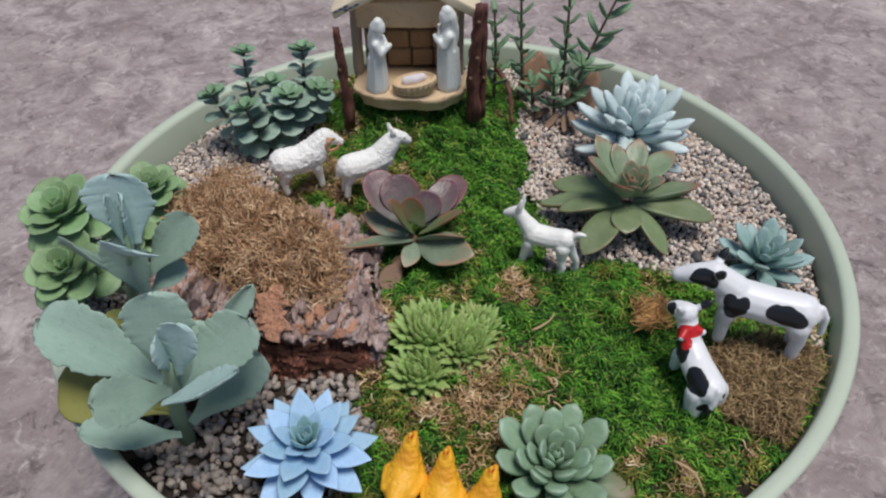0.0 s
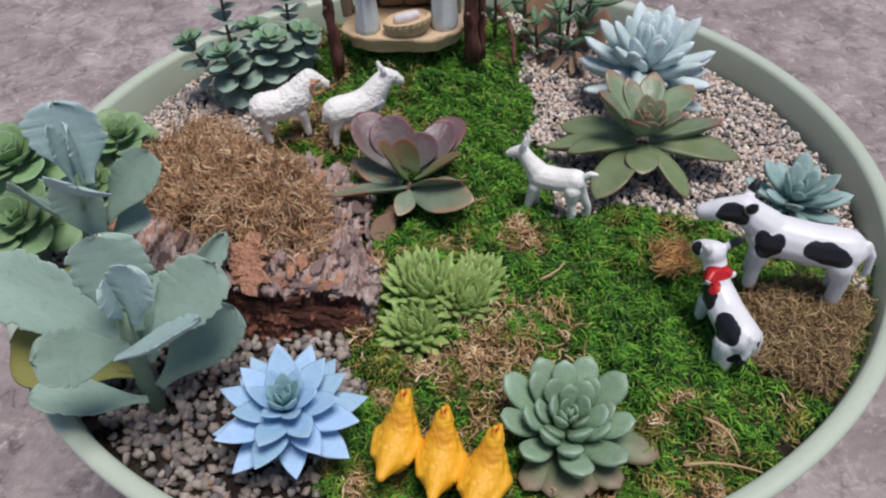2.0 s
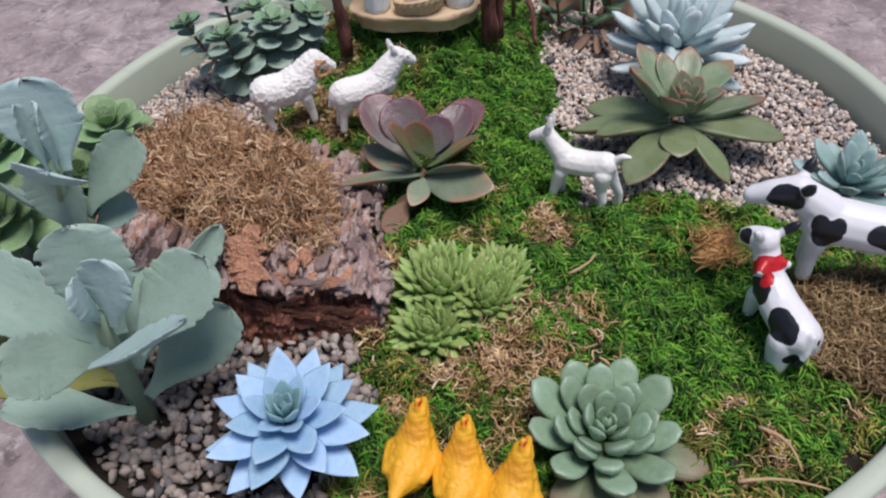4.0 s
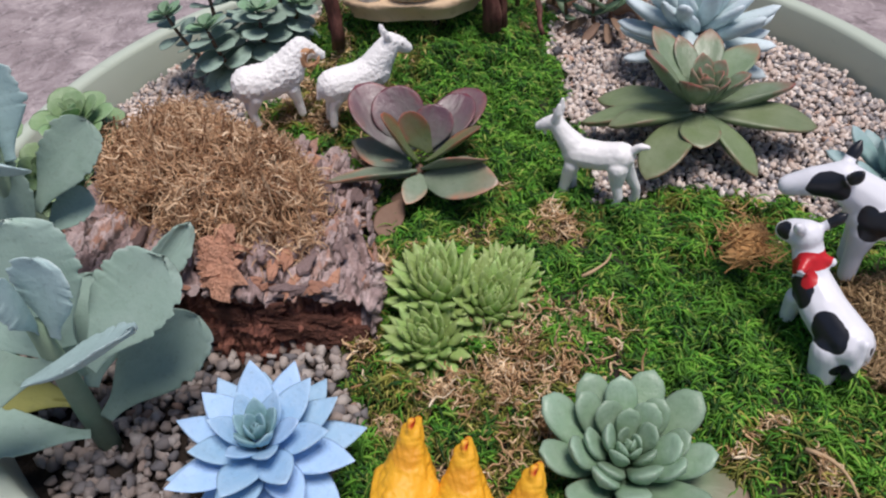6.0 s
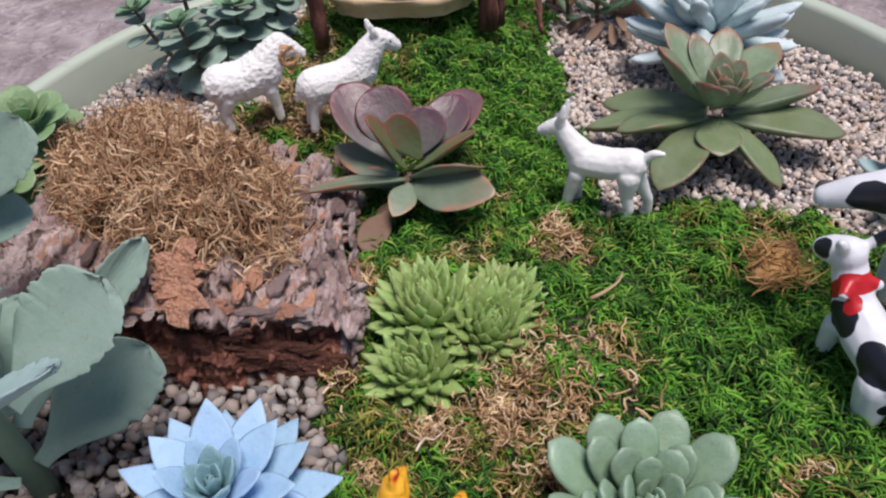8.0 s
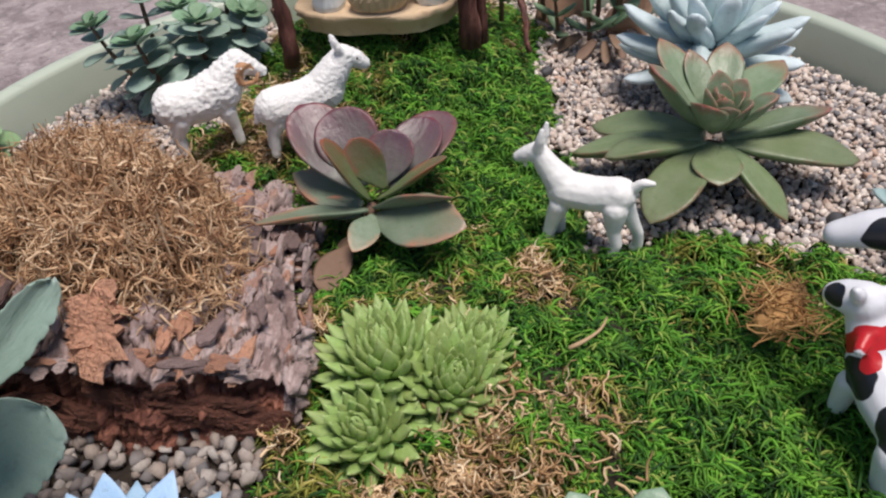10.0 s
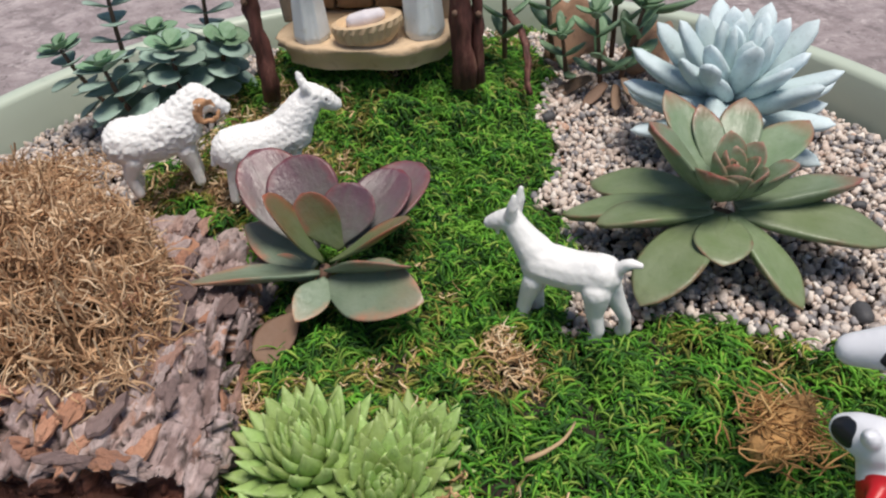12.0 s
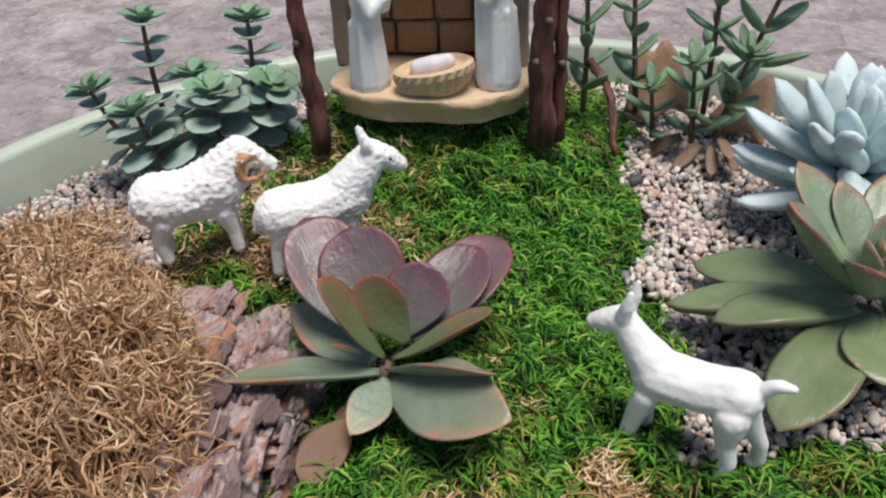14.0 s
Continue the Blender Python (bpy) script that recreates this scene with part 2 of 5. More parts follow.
L_KAL = leaf_material("felted_grey_green_leaf", (0.235, 0.35, 0.285), (0.28, 0.395, 0.33), (0.44, 0.54, 0.48), 0.86, (0.315, 0.425, 0.37), 0.8)
L_KAL_YOUNG = leaf_material("felted_silver_leaf", (0.33, 0.47, 0.455), (0.38, 0.53, 0.53), (0.54, 0.66, 0.64), 0.84, (0.41, 0.555, 0.56), 0.85)
L_KAL_OLD = leaf_material("yellowing_leaf", (0.22, 0.24, 0.06), (0.28, 0.28, 0.07), (0.30, 0.30, 0.10), 0.92, None, 0.7)
L_AEON = leaf_material("bright_green_leaf", (0.18, 0.315, 0.13), (0.25, 0.39, 0.195), (0.38, 0.49, 0.30), 0.84, (0.31, 0.43, 0.26), 0.5)
L_SEMP = leaf_material("lime_green_leaf", (0.265, 0.395, 0.105), (0.36, 0.49, 0.16), (0.56, 0.63, 0.31), 0.82, (0.38, 0.51, 0.20), 0.5)
L_SEDUM = leaf_material("grey_green_round_leaf", (0.235, 0.345, 0.275), (0.30, 0.415, 0.34), (0.48, 0.58, 0.50), 0.88, (0.37, 0.48, 0.42), 0.5)
L_SEDUM_IN = leaf_material("fresh_green_leaf", (0.155, 0.29, 0.15), (0.22, 0.37, 0.215), (0.38, 0.50, 0.36), 0.88, (0.28, 0.41, 0.29), 0.5)
L_CRAS = leaf_material("narrow_green_leaf", (0.14, 0.25, 0.12), (0.19, 0.31, 0.18), (0.32, 0.42, 0.29), 0.86, (0.25, 0.365, 0.26), 0.5)
L_FLAP_P = leaf_material("purple_flushed_leaf", (0.155, 0.18, 0.15), (0.125, 0.032, 0.058), (0.25, 0.05, 0.05), 0.50, (0.155, 0.10, 0.12), 0.36, 0.22, None, 0.5)
L_FLAP_G = leaf_material("green_red_rimmed_leaf", (0.115, 0.155, 0.06), (0.22, 0.105, 0.055), (0.40, 0.06, 0.035), 0.32, (0.16, 0.19, 0.11), 0.34, 0.35, None, 0.6)
L_FLAP_L = leaf_material("grey_green_pink_edged_leaf", (0.16, 0.215, 0.14), (0.28, 0.23, 0.15), (0.55, 0.20, 0.115), 0.36, (0.24, 0.285, 0.215), 0.38, 0.55, None, 0.55)
L_DRY = leaf_material("withered_brown_leaf", (0.20, 0.12, 0.08), (0.25, 0.16, 0.11), (0.28, 0.18, 0.12), 0.9, None, 0.7)
STEM_G = make_plain("green_stem", (0.22, 0.31, 0.22), (0.17, 0.25, 0.16), 300, 0.7)
STEM_B = make_plain("brown_stem", (0.12, 0.065, 0.045), (0.20, 0.12, 0.08), 400, 0.75)
CLAY = make_plain("tan_bisque", (0.60, 0.43, 0.26), (0.70, 0.52, 0.34), 120, 0.7, 0.35, 0.001, (0.44, 0.29, 0.165))
CLAY_GREY = make_plain("grey_brown_bisque", (0.30, 0.235, 0.17), (0.38, 0.30, 0.22), 160, 0.75, 0.4, 0.001, (0.20, 0.15, 0.11))
BRICK = make_plain("brown_cork_brick", (0.32, 0.19, 0.095), (0.46, 0.29, 0.155), 500, 0.85, 0.8, 0.001, (0.15, 0.085, 0.045))
CREAM = make_plain("cream_clay", (0.66, 0.56, 0.40), (0.72, 0.63, 0.48), 150, 0.6)
INK = make_plain("blue_ink", (0.05, 0.07, 0.14), (0.08, 0.10, 0.18), 150, 0.6)
PORCELAIN = make_plain("white_bisque", (0.72, 0.76, 0.77), (0.80, 0.82, 0.81), 180, 0.5, 0.2, 0.0006, (0.62, 0.62, 0.54))
LILAC = make_plain("lilac_bisque", (0.66, 0.62, 0.68), (0.72, 0.68, 0.70), 180, 0.55)
SHARD = make_plain("terracotta", (0.30, 0.17, 0.105), (0.42, 0.26, 0.17), 5, 0.85, 0.5, 0.001, (0.20, 0.13, 0.09))
CONE = make_plain("orange_brown_husk", (0.45, 0.23, 0.08), (0.56, 0.33, 0.13), 400, 0.8, 0.6, 0.001, (0.26, 0.12, 0.04))


# ---- building helpers ----
def mesh_of(name, verts, faces, material=None, smooth=True, attrs=None):
    me = bpy.data.meshes.new(name)
    me.from_pydata([tuple(v) for v in verts], [], faces)
    if smooth:
        me.polygons.foreach_set("use_smooth", [True] * len(me.polygons))
    for key, values in (attrs or {}).items():
        a = me.attributes.new(key, "FLOAT", "POINT")
        a.data.foreach_set("value", [float(v) for v in values])
    if material:
        me.materials.append(material)
    me.update()
    return me


def part(name, bm, material, parent, label="", m=None):
    """Link a bmesh or a mesh as one object under a thing or a part."""
    if isinstance(bm, bmesh.types.BMesh):
        me = bpy.data.meshes.new(name)
        bm.to_mesh(me)
        bm.free()
        me.polygons.foreach_set("use_smooth", [True] * len(me.polygons))
    else:
        me = bm
    if material and not me.materials:
        me.materials.append(material)
    ob = new(name, me)
    if parent:
        ob.parent = parent
    if m is not None:
        ob.matrix_basis = m
    return tagged(ob, label)


def thing(name, x, y, z, label, category, group="", yaw=0.0):
    ob = new(name)
    ob.empty_display_size = 0.01
    ob.matrix_basis = pose(x, y, z, 0, 0, yaw)
    return tagged(ob, label, category, group)


def frame_of(base, tip, normal):
    """A pose at base whose y axis runs to tip and whose z axis leans to normal."""
    b, y = Vector(base), (Vector(tip) - Vector(base)).normalized()
    z = Vector(normal)
    z = (z - y * z.dot(y)).normalized()
    x = y.cross(z)
    return Matrix(((x.x, y.x, z.x, b.x), (x.y, y.y, z.y, b.y), (x.z, y.z, z.z, b.z), (0, 0, 0, 1)))


PROFILES = {
    "felt": lambda u: (0.20 + 0.80 * math.sin(math.pi * min(u / 0.62, 1.0) / 2) ** 2.2) * (1 if u < 0.66 else max(1 - ((u - 0.66) / 0.34) ** 3.4, 0) ** 0.55),
    "spoon": lambda u: (0.42 + 0.58 * math.sin(math.pi * min(u / 0.68, 1.0) / 2) ** 1.6) * (1 if u < 0.68 else max(1 - ((u - 0.68) / 0.32) ** 2.4, 0) ** 0.62),
    "lance": lambda u: (0.5 + 0.5 * math.sin(math.pi * min(u / 0.5, 1.0) / 2)) * (1 if u < 0.5 else max(1 - ((u - 0.5) / 0.5) ** 1.75, 0)),
    "agave": lambda u: (0.42 + 0.58 * math.sin(math.pi * min(u / 0.62, 1.0) / 2)) * (1 if u < 0.62 else max(1 - ((u - 0.62) / 0.38) ** 2.0, 0) ** 0.8),
    "paddle": lambda u: (0.26 + 0.74 * math.sin(math.pi * min(u / 0.50, 1.0) / 2) ** 1.3) * (1 if u < 0.50 else max(1 - ((u - 0.50) / 0.50) ** 1.9, 0) ** 0.85),
    "round": lambda u: (0.16 + 0.84 * math.sin(math.pi * min(u / 0.6, 1.0) / 2) ** 1.3) * (1 if u < 0.6 else max(1 - ((u - 0.6) / 0.4) ** 2.0, 0) ** 0.5),
    "finger": lambda u: (0.55 + 0.45 * math.sin(math.pi * min(u / 0.55, 1.0) / 2)) * (1 if u < 0.55 else max(1 - ((u - 0.55) / 0.45) ** 2.6, 0) ** 0.6),
    "spike": lambda u: (0.75 + 0.25 * math.sin(math.pi * min(u / 0.4, 1.0) / 2)) * (1 if u < 0.4 else max(1 - ((u - 0.4) / 0.6) ** 1.5, 0)),
}


def leaf_mesh(name, material, shape, width, thick, cup=0.0, bend=0.0, n=11, m=10, serr=0.0, teeth=9, keel=0.0, seed=0, red_from=0.25):
    """A solid leaf of length 1 along y, upper face to +z. cup lifts the margins, bend curls the tip up; serr cuts an uneven crenate margin."""
    r = random.Random(seed)
    verts, faces, along, edge, under = [], [], [], [], []
    prof = PROFILES[shape]
    wave = [r.uniform(-1, 1) for _ in range(4)]

    def tooth(q, side):
        """Rounded teeth of uneven size along the margin."""
        k = q + 0.16 * math.sin(9 * q + 2 * wave[0] + side) + 0.05 * wave[1]
        return (abs(math.sin(math.pi * k)) ** 0.8 - 0.55) * (0.65 + 0.35 * math.sin(2.3 * q + 4 * wave[2] + 2 * side))

    for i in range(n + 1):
        u = i / n
        u = u if i < n else 0.999
        w0 = max(prof(u), 0.03) * width / 2
        t = thick / 2 * (0.55 + 0.45 * math.sin(math.pi * min(u * 1.15, 1))) * min(1, w0 / (width * 0.16))
        cz = bend * u * u + 0.012 * wave[0] * math.sin(5 * u + wave[1])
        side = 0.02 * wave[2] * math.sin(3 * u + wave[3])
        for j in range(m):
            th = 2 * math.pi * j / m
            cx, sz = math.cos(th), math.sin(th)
            w, y = w0, u
            if serr:
                start = min(1.0, max(0.0, (u - 0.36) / 0.2))
                w *= 1 + serr * start * tooth(teeth * u, 1 if cx > 0 else 2)
                y += 0.30 * serr * min(1.0, max(0.0, (u - 0.80) / 0.15)) * tooth(2.2 * cx + 0.4, 3)
                side = (0.02 + 0.05 * (cx > 0)) * wave[2] * math.sin(3 * u + wave[3]) * (1 - 0.5 * u)
            x = w * cx
            z = t * sz * (0.7 if sz > 0 else 1.0 + keel * (1 - abs(cx))) + cup * width * (cx * w / (width / 2)) ** 2 + cz
            if serr:
                z += 0.035 * math.sin(4.2 * u + 3 * wave[3] + 1.4 * cx) * abs(cx) * u
            verts.append((x + side, y, z))
            along.append(u)
            edge.append(max(abs(cx) ** 1.5 * (0.8 + 0.2 * u) * min(1, max(0, (u - red_from) / 0.3)), (u - 0.9) * 10 if u > 0.9 else 0))
            under.append(1.0 if sz < -0.2 else 0.0)
    for i in range(n):
        for j in range(m):
            k = (j + 1) % m
            faces.append((i * m + j, i * m + k, (i + 1) * m + k, (i + 1) * m + j))
    faces.append(tuple(range(m - 1, -1, -1)))
    faces.append(tuple(n * m + j for j in range(m)))
    return mesh_of(name, verts, faces, material, True, {"along": along, "edge": edge, "under": under})


def place_leaf(parent, me, base, tip, normal, scale_w=1.0, name="leaf", label=""):
    """A leaf between two places of the world, under a thing that stands unturned."""
    o = parent.matrix_basis.translation if parent else Vector()
    L = (Vector(tip) - Vector(base)).length
    ob = part(name, me, None, parent, label)
    ob.matrix_basis = Matrix.Translation(-o) @ frame_of(base, tip, normal) @ Matrix.Diagonal((L * scale_w, L, L, 1))
    return ob


def rosette(name, x, y, z, label, rings, tilt=(0, 0), group="", category="succulent", jitter=5.0, stem=0.006, stem_mat=None, seed=1):
    """Rings, outer to inner: (count, first azimuth, start radius, height, elevation, length, mesh or meshes)."""
    r = random.Random(seed)
    root = thing(name, x, y, z, label, category, group)
    lean = pose(0, 0, 0, tilt[0], tilt[1], 0)
    for count, az0, rad, h, elev, L, mes in rings:
        mes = mes if isinstance(mes, (list, tuple)) else [mes]
        for i in range(count):
            az = az0 + 360 * i / count + r.uniform(-jitter, jitter)
            k = L * r.uniform(0.9, 1.08)
            ob = part("leaf", mes[i % len(mes)], None, root)
            ob.matrix_basis = lean @ pose(0, 0, h + r.uniform(-0.0006, 0.0006), 0, 0, az) @ pose(0, rad, 0, elev + r.uniform(-jitter, jitter), r.uniform(-jitter, jitter), 0) @ Matrix.Diagonal((k, k, k, 1))
    me = tube_mesh("stem", [(0, 0, -0.02), (0, 0, 0.002)], [stem, stem * 0.9], 8)
    part("stem", me, stem_mat or STEM_B, root).matrix_basis = lean
    return root


def tube_mesh(name, pts, radii, sides=8, material=None, rough=0.0, seed=0):
    """A tube through points, with its own radius at each; rough pushes the skin in and out."""
    r = random.Random(seed)
    verts, faces = [], []
    pts = [Vector(p) for p in pts]
    for i, p in enumerate(pts):
        d = (pts[min(i + 1, len(pts) - 1)] - pts[max(i - 1, 0)]).normalized()
        a = d.orthogonal().normalized() if i == 0 else (a - d * a.dot(d)).normalized()
        b = d.cross(a)
        for j in range(sides):
            th = 2 * math.pi * j / sides
            q = radii[i] * (1 + rough * r.uniform(-1, 1))
            verts.append(p + a * (q * math.cos(th)) + b * (q * math.sin(th)))
    for i in range(len(pts) - 1):
        for j in range(sides):
            k = (j + 1) % sides
            faces.append((i * sides + j, i * sides + k, (i + 1) * sides + k, (i + 1) * sides + j))
    faces.append(tuple(range(sides - 1, -1, -1)))
    faces.append(tuple((len(pts) - 1) * sides + j for j in range(sides)))
    return mesh_of(name, verts, faces, material)


def strands_mesh(name, paths, radius, material, sides=3):
    """Many thin strands, each an array of points (k x 3), as one mesh. All paths have the same number of points."""
    P = np.asarray(paths)
    n, k, _ = P.shape
    d = np.gradient(P, axis=1)
    d /= np.linalg.norm(d, axis=2, keepdims=True) + 1e-12
    ref = np.where(np.abs(d[..., 2:3]) > 0.9, np.array([1.0, 0, 0]), np.array([0, 0, 1.0]))
    a = np.cross(d, ref)
    a /= np.linalg.norm(a, axis=2, keepdims=True) + 1e-12
    b = np.cross(d, a)
    rad = (np.asarray(radius).reshape(n, 1) if np.ndim(radius) else np.full((n, 1), radius)) * np.interp(np.linspace(0, 1, k), [0, 0.4, 1], [0.8, 1.0, 0.25])
    th = 2 * np.pi * np.arange(sides) / sides
    V = P[:, :, None, :] + rad[:, :, None, None] * (np.cos(th)[None, None, :, None] * a[:, :, None, :] + np.sin(th)[None, None, :, None] * b[:, :, None, :])
    V = V.reshape(-1, 3)
    i, j = np.meshgrid(np.arange(k - 1), np.arange(sides), indexing="ij")
    q = np.stack([i * sides + j, i * sides + (j + 1) % sides, (i + 1) * sides + (j + 1) % sides, (i + 1) * sides + j], -1).reshape(-1, 4)
    F = (q[None] + (np.arange(n) * k * sides)[:, None, None]).reshape(-1, 4)
    me = bpy.data.meshes.new(name)
    me.vertices.add(len(V))
    me.vertices.foreach_set("co", V.ravel())
    me.loops.add(F.size)
    me.loops.foreach_set("vertex_index", F.ravel())
    me.polygons.add(len(F))
    me.polygons.foreach_set("loop_start", np.arange(len(F)) * 4)
    me.polygons.foreach_set("use_smooth", np.ones(len(F), bool))
    me.materials.append(material)
    me.update(calc_edges=True)
    me.validate()
    return me


def blob_mesh(name, chains, voxel=0.0005, smooth=4, wool=0.0, wool_scale=500.0, material=None):
    """One smooth skin over chains of balls, in millimetres: each chain is a list of (x, y, z, radius)."""
    bm = bmesh.new()
    for chain in chains:
        for p, q in zip(chain, chain[1:] or chain):
            steps = max(1, int(math.dist(p[:3], q[:3]) / max(0.22 * min(p[3], q[3]), 0.25)))
            for s in range(steps + 1):
                f = s / steps
                x, y, z, r = (p[i] + (q[i] - p[i]) * f for i in range(4))
                bmesh.ops.create_icosphere(bm, subdivisions=2, radius=r / 1000, matrix=Matrix.Translation((x / 1000, y / 1000, z / 1000)))
    me = bpy.data.meshes.new(name)
    bm.to_mesh(me)
    bm.free()
    ob = new(name, me)
    re = ob.modifiers.new("skin", "REMESH")
    re.mode, re.voxel_size = "VOXEL", voxel
    sm = ob.modifiers.new("soft", "SMOOTH")
    sm.iterations, sm.factor = smooth, 0.5
    done = bpy.data.meshes.new_from_object(ob.evaluated_get(bpy.context.evaluated_depsgraph_get()))
    bpy.data.objects.remove(ob)
    bpy.data.meshes.remove(me)
    done.name = name
    if wool:
        for v in done.vertices:
            k = v.co * wool_scale
            lump = noise.fractal(k, 1.0, 2.0, 3) + 0.6 * noise.noise(k * 2.3)
            low = min(1.0, max(0.0, (v.co.z - 0.009) * 200))
            v.co += v.normal * (wool * lump * low)
    done.polygons.foreach_set("use_smooth", [True] * len(done.polygons))
    done.materials.clear()
    if material:
        done.materials.append(material)
    return done


def mirror(chain):
    return [chain, [(x, -y, z, r) for x, y, z, r in chain]]


def both(*chains):
    out = []
    for c in chains:
        out += mirror(c)
    return out


# ---- lie of the land inside the bowl ----
def hill(x, y, cx, cy, sx, sy):
    return np.exp(-(((x - cx) / sx) ** 2 + ((y - cy) / sy) ** 2))


def land(x, y):
    return (0.0825 + 0.0075 * hill(x, y, 0.02, -0.06, 0.075, 0.085) + 0.0275 * hill(x, y, -0.025, 0.115, 0.06, 0.042) + 0.009 * hill(x, y, -0.07, 0.035, 0.04, 0.03)
            + 0.007 * hill(x, y, 0.145, -0.105, 0.05, 0.04) + 0.006 * hill(x, y, 0.12, -0.155, 0.06, 0.035) + 0.0012 * np.sin(x * 210 + 1) * np.sin(y * 180 + 2))


def mossy(x, y):
    """True where moss covers the soil."""
    wob = 0.006 * np.sin(y * 95 + 1) + 0.003 * np.sin(y * 240)
    right = np.where(y > -0.022 + 0.006 * np.sin(x * 90), np.where(y > 0.04, 0.046, 0.052) + wob * 0.6, 0.21)
    right = np.where((y < -0.022) & (y > -0.06), np.minimum(right, 0.123 + (-0.022 - y) * 1.0), right)
    left = np.where(y < -0.092, -0.042 + wob, np.where(y < 0.0, -0.048, np.where(y < 0.02, -0.072, np.where(y < 0.06, -0.105, -0.085))))
    return (x > left) & (x < right)


def leafy(x, y, r_max=0.197):
    return x * x + y * y < r_max * r_max


# ---- large forms ----
def lathe(name, profile, material, seg=144):
    verts, faces = [], []
    for r, z in profile:
        for j in range(seg):
            a = 2 * math.pi * j / seg
            verts.append((r * math.cos(a), r * math.sin(a), z))
    for i in range(len(profile) - 1):
        for j in range(seg):
            k = (j + 1) % seg
            faces.append((i * seg + j, i * seg + k, (i + 1) * seg + k, (i + 1) * seg + j))
    return mesh_of(name, verts, faces, material)


def build_ground():
    s = 60.0
    me = mesh_of("ground", [(-s, -s, GROUND), (s, -s, GROUND), (s, s, GROUND), (-s, s, GROUND)], [(0, 1, 2, 3)], STONE, False)
    tagged(new("ground", me), "mottled mauve-grey natural stone paving", "paving", kind="structure")


def build_bowl():
    root = thing("planter_bowl", 0, 0, GROUND, "round sage-green glazed ceramic planter bowl on stone paving", "planter")
    up = -GROUND
    prof = [(0.0, 0.004), (0.13, 0.004), (0.150, 0.0), (0.156, 0.002), (0.170, 0.04), (0.188, 0.10), (0.2045, RIM - 0.024 + up), (0.2068, RIM - 0.012 + up), (0.2094, RIM - 0.003 + up), (0.2096, RIM - 0.0012 + up),
            (0.2086, RIM + up), (0.2062, RIM + 0.0004 + up), (0.2038, RIM + up), (0.2022, RIM - 0.0008 + up), (0.2016, RIM - 0.0026 + up), (0.2004, RIM - 0.012 + up), (0.1985, RIM - 0.03 + up), (0.190, 0.09), (0.0, 0.085)]
    part("bowl_wall", lathe("bowl_wall", prof, GLAZE), GLAZE, root)


def build_soil():
    n, seg = 50, 120
    verts, faces = [(0, 0, float(land(0.0, 0.0)) - 0.004)], []
    for i in range(1, n + 1):
        for j in range(seg):
            r, a = 0.2 * i / n, 2 * math.pi * j / seg
            x, y = r * math.cos(a), r * math.sin(a)
            z = float(land(x, y)) - 0.0035 + 0.0015 * noise.noise(Vector((x, y, 0)) * 160)
            verts.append((x, y, z))
    for j in range(seg):
        faces.append((0, 1 + j, 1 + (j + 1) % seg))
    for i in range(n - 1):
        for j in range(seg):
            k = (j + 1) % seg
            a, b = 1 + i * seg, 1 + (i + 1) * seg
            faces.append((a + j, b + j, b + k, a + k))
    tagged(new("soil", mesh_of("soil", verts, faces, SOIL)), "dark brown potting soil under moss and gravel", "soil", kind="stuff")


def stone_kinds(count):
    """Angular crushed pebbles: hulls of scattered points, each with the same number of corners and its own faces."""
    out = []
    for _ in range(count):
        bm = bmesh.new()
        for _ in range(15):
            v = nrg.normal(size=3)
            v = v / np.linalg.norm(v) * nrg.uniform(0.85, 1.1) * np.array([1.1, 0.9, 0.68])
            bm.verts.new(v)
        bmesh.ops.convex_hull(bm, input=bm.verts[:])
        bmesh.ops.delete(bm, geom=[v for v in bm.verts if not v.link_faces], context="VERTS")
        bm.verts.ensure_lookup_table()
        bm.verts.index_update()
        out.append((np.array([v.co for v in bm.verts]), np.array([[v.index for v in f.verts] for f in bm.faces if len(f.verts) == 3])))
        bm.free()
    return out


def build_gravel():
    kinds = stone_kinds(22)
    spots = []
    for step, lift, lo, hi in ((0.0030, -0.0012, 0.0014, 0.0024), (0.0037, 0.0004, 0.0013, 0.0023), (0.0027, 0.0000, 0.0007, 0.0013)):
        g = np.arange(-0.2, 0.2, step)
        X, Y = [q.ravel() for q in np.meshgrid(g, g)]
        X, Y = X + nrg.uniform(-0.5, 0.5, X.size) * step, Y + nrg.uniform(-0.5, 0.5, X.size) * step
        keep = leafy(X, Y, 0.1965) & ~mossy(X, Y) & ~((X > -0.145) & (X < -0.05) & (Y > -0.08) & (Y < 0.01))
        keep |= leafy(X, Y, 0.1965) & ~leafy(X, Y, 0.186) & (Y > -0.1) & (X > 0)
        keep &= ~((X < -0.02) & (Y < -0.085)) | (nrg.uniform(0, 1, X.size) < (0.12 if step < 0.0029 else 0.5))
        X, Y = X[keep], Y[keep]
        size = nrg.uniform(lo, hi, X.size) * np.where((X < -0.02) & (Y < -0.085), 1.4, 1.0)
        spots.append(np.stack([X, Y, land(X, Y) + lift, size], 1))
    S = np.concatenate(spots)
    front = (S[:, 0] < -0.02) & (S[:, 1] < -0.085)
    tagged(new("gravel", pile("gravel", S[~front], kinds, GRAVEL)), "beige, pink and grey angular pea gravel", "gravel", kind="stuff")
    tagged(new("coarse_gravel", pile("coarse_gravel", S[front], kinds, COARSE_SHADED)), "coarser gravel round the front plants, colour darkened for shade", "gravel", kind="stuff")


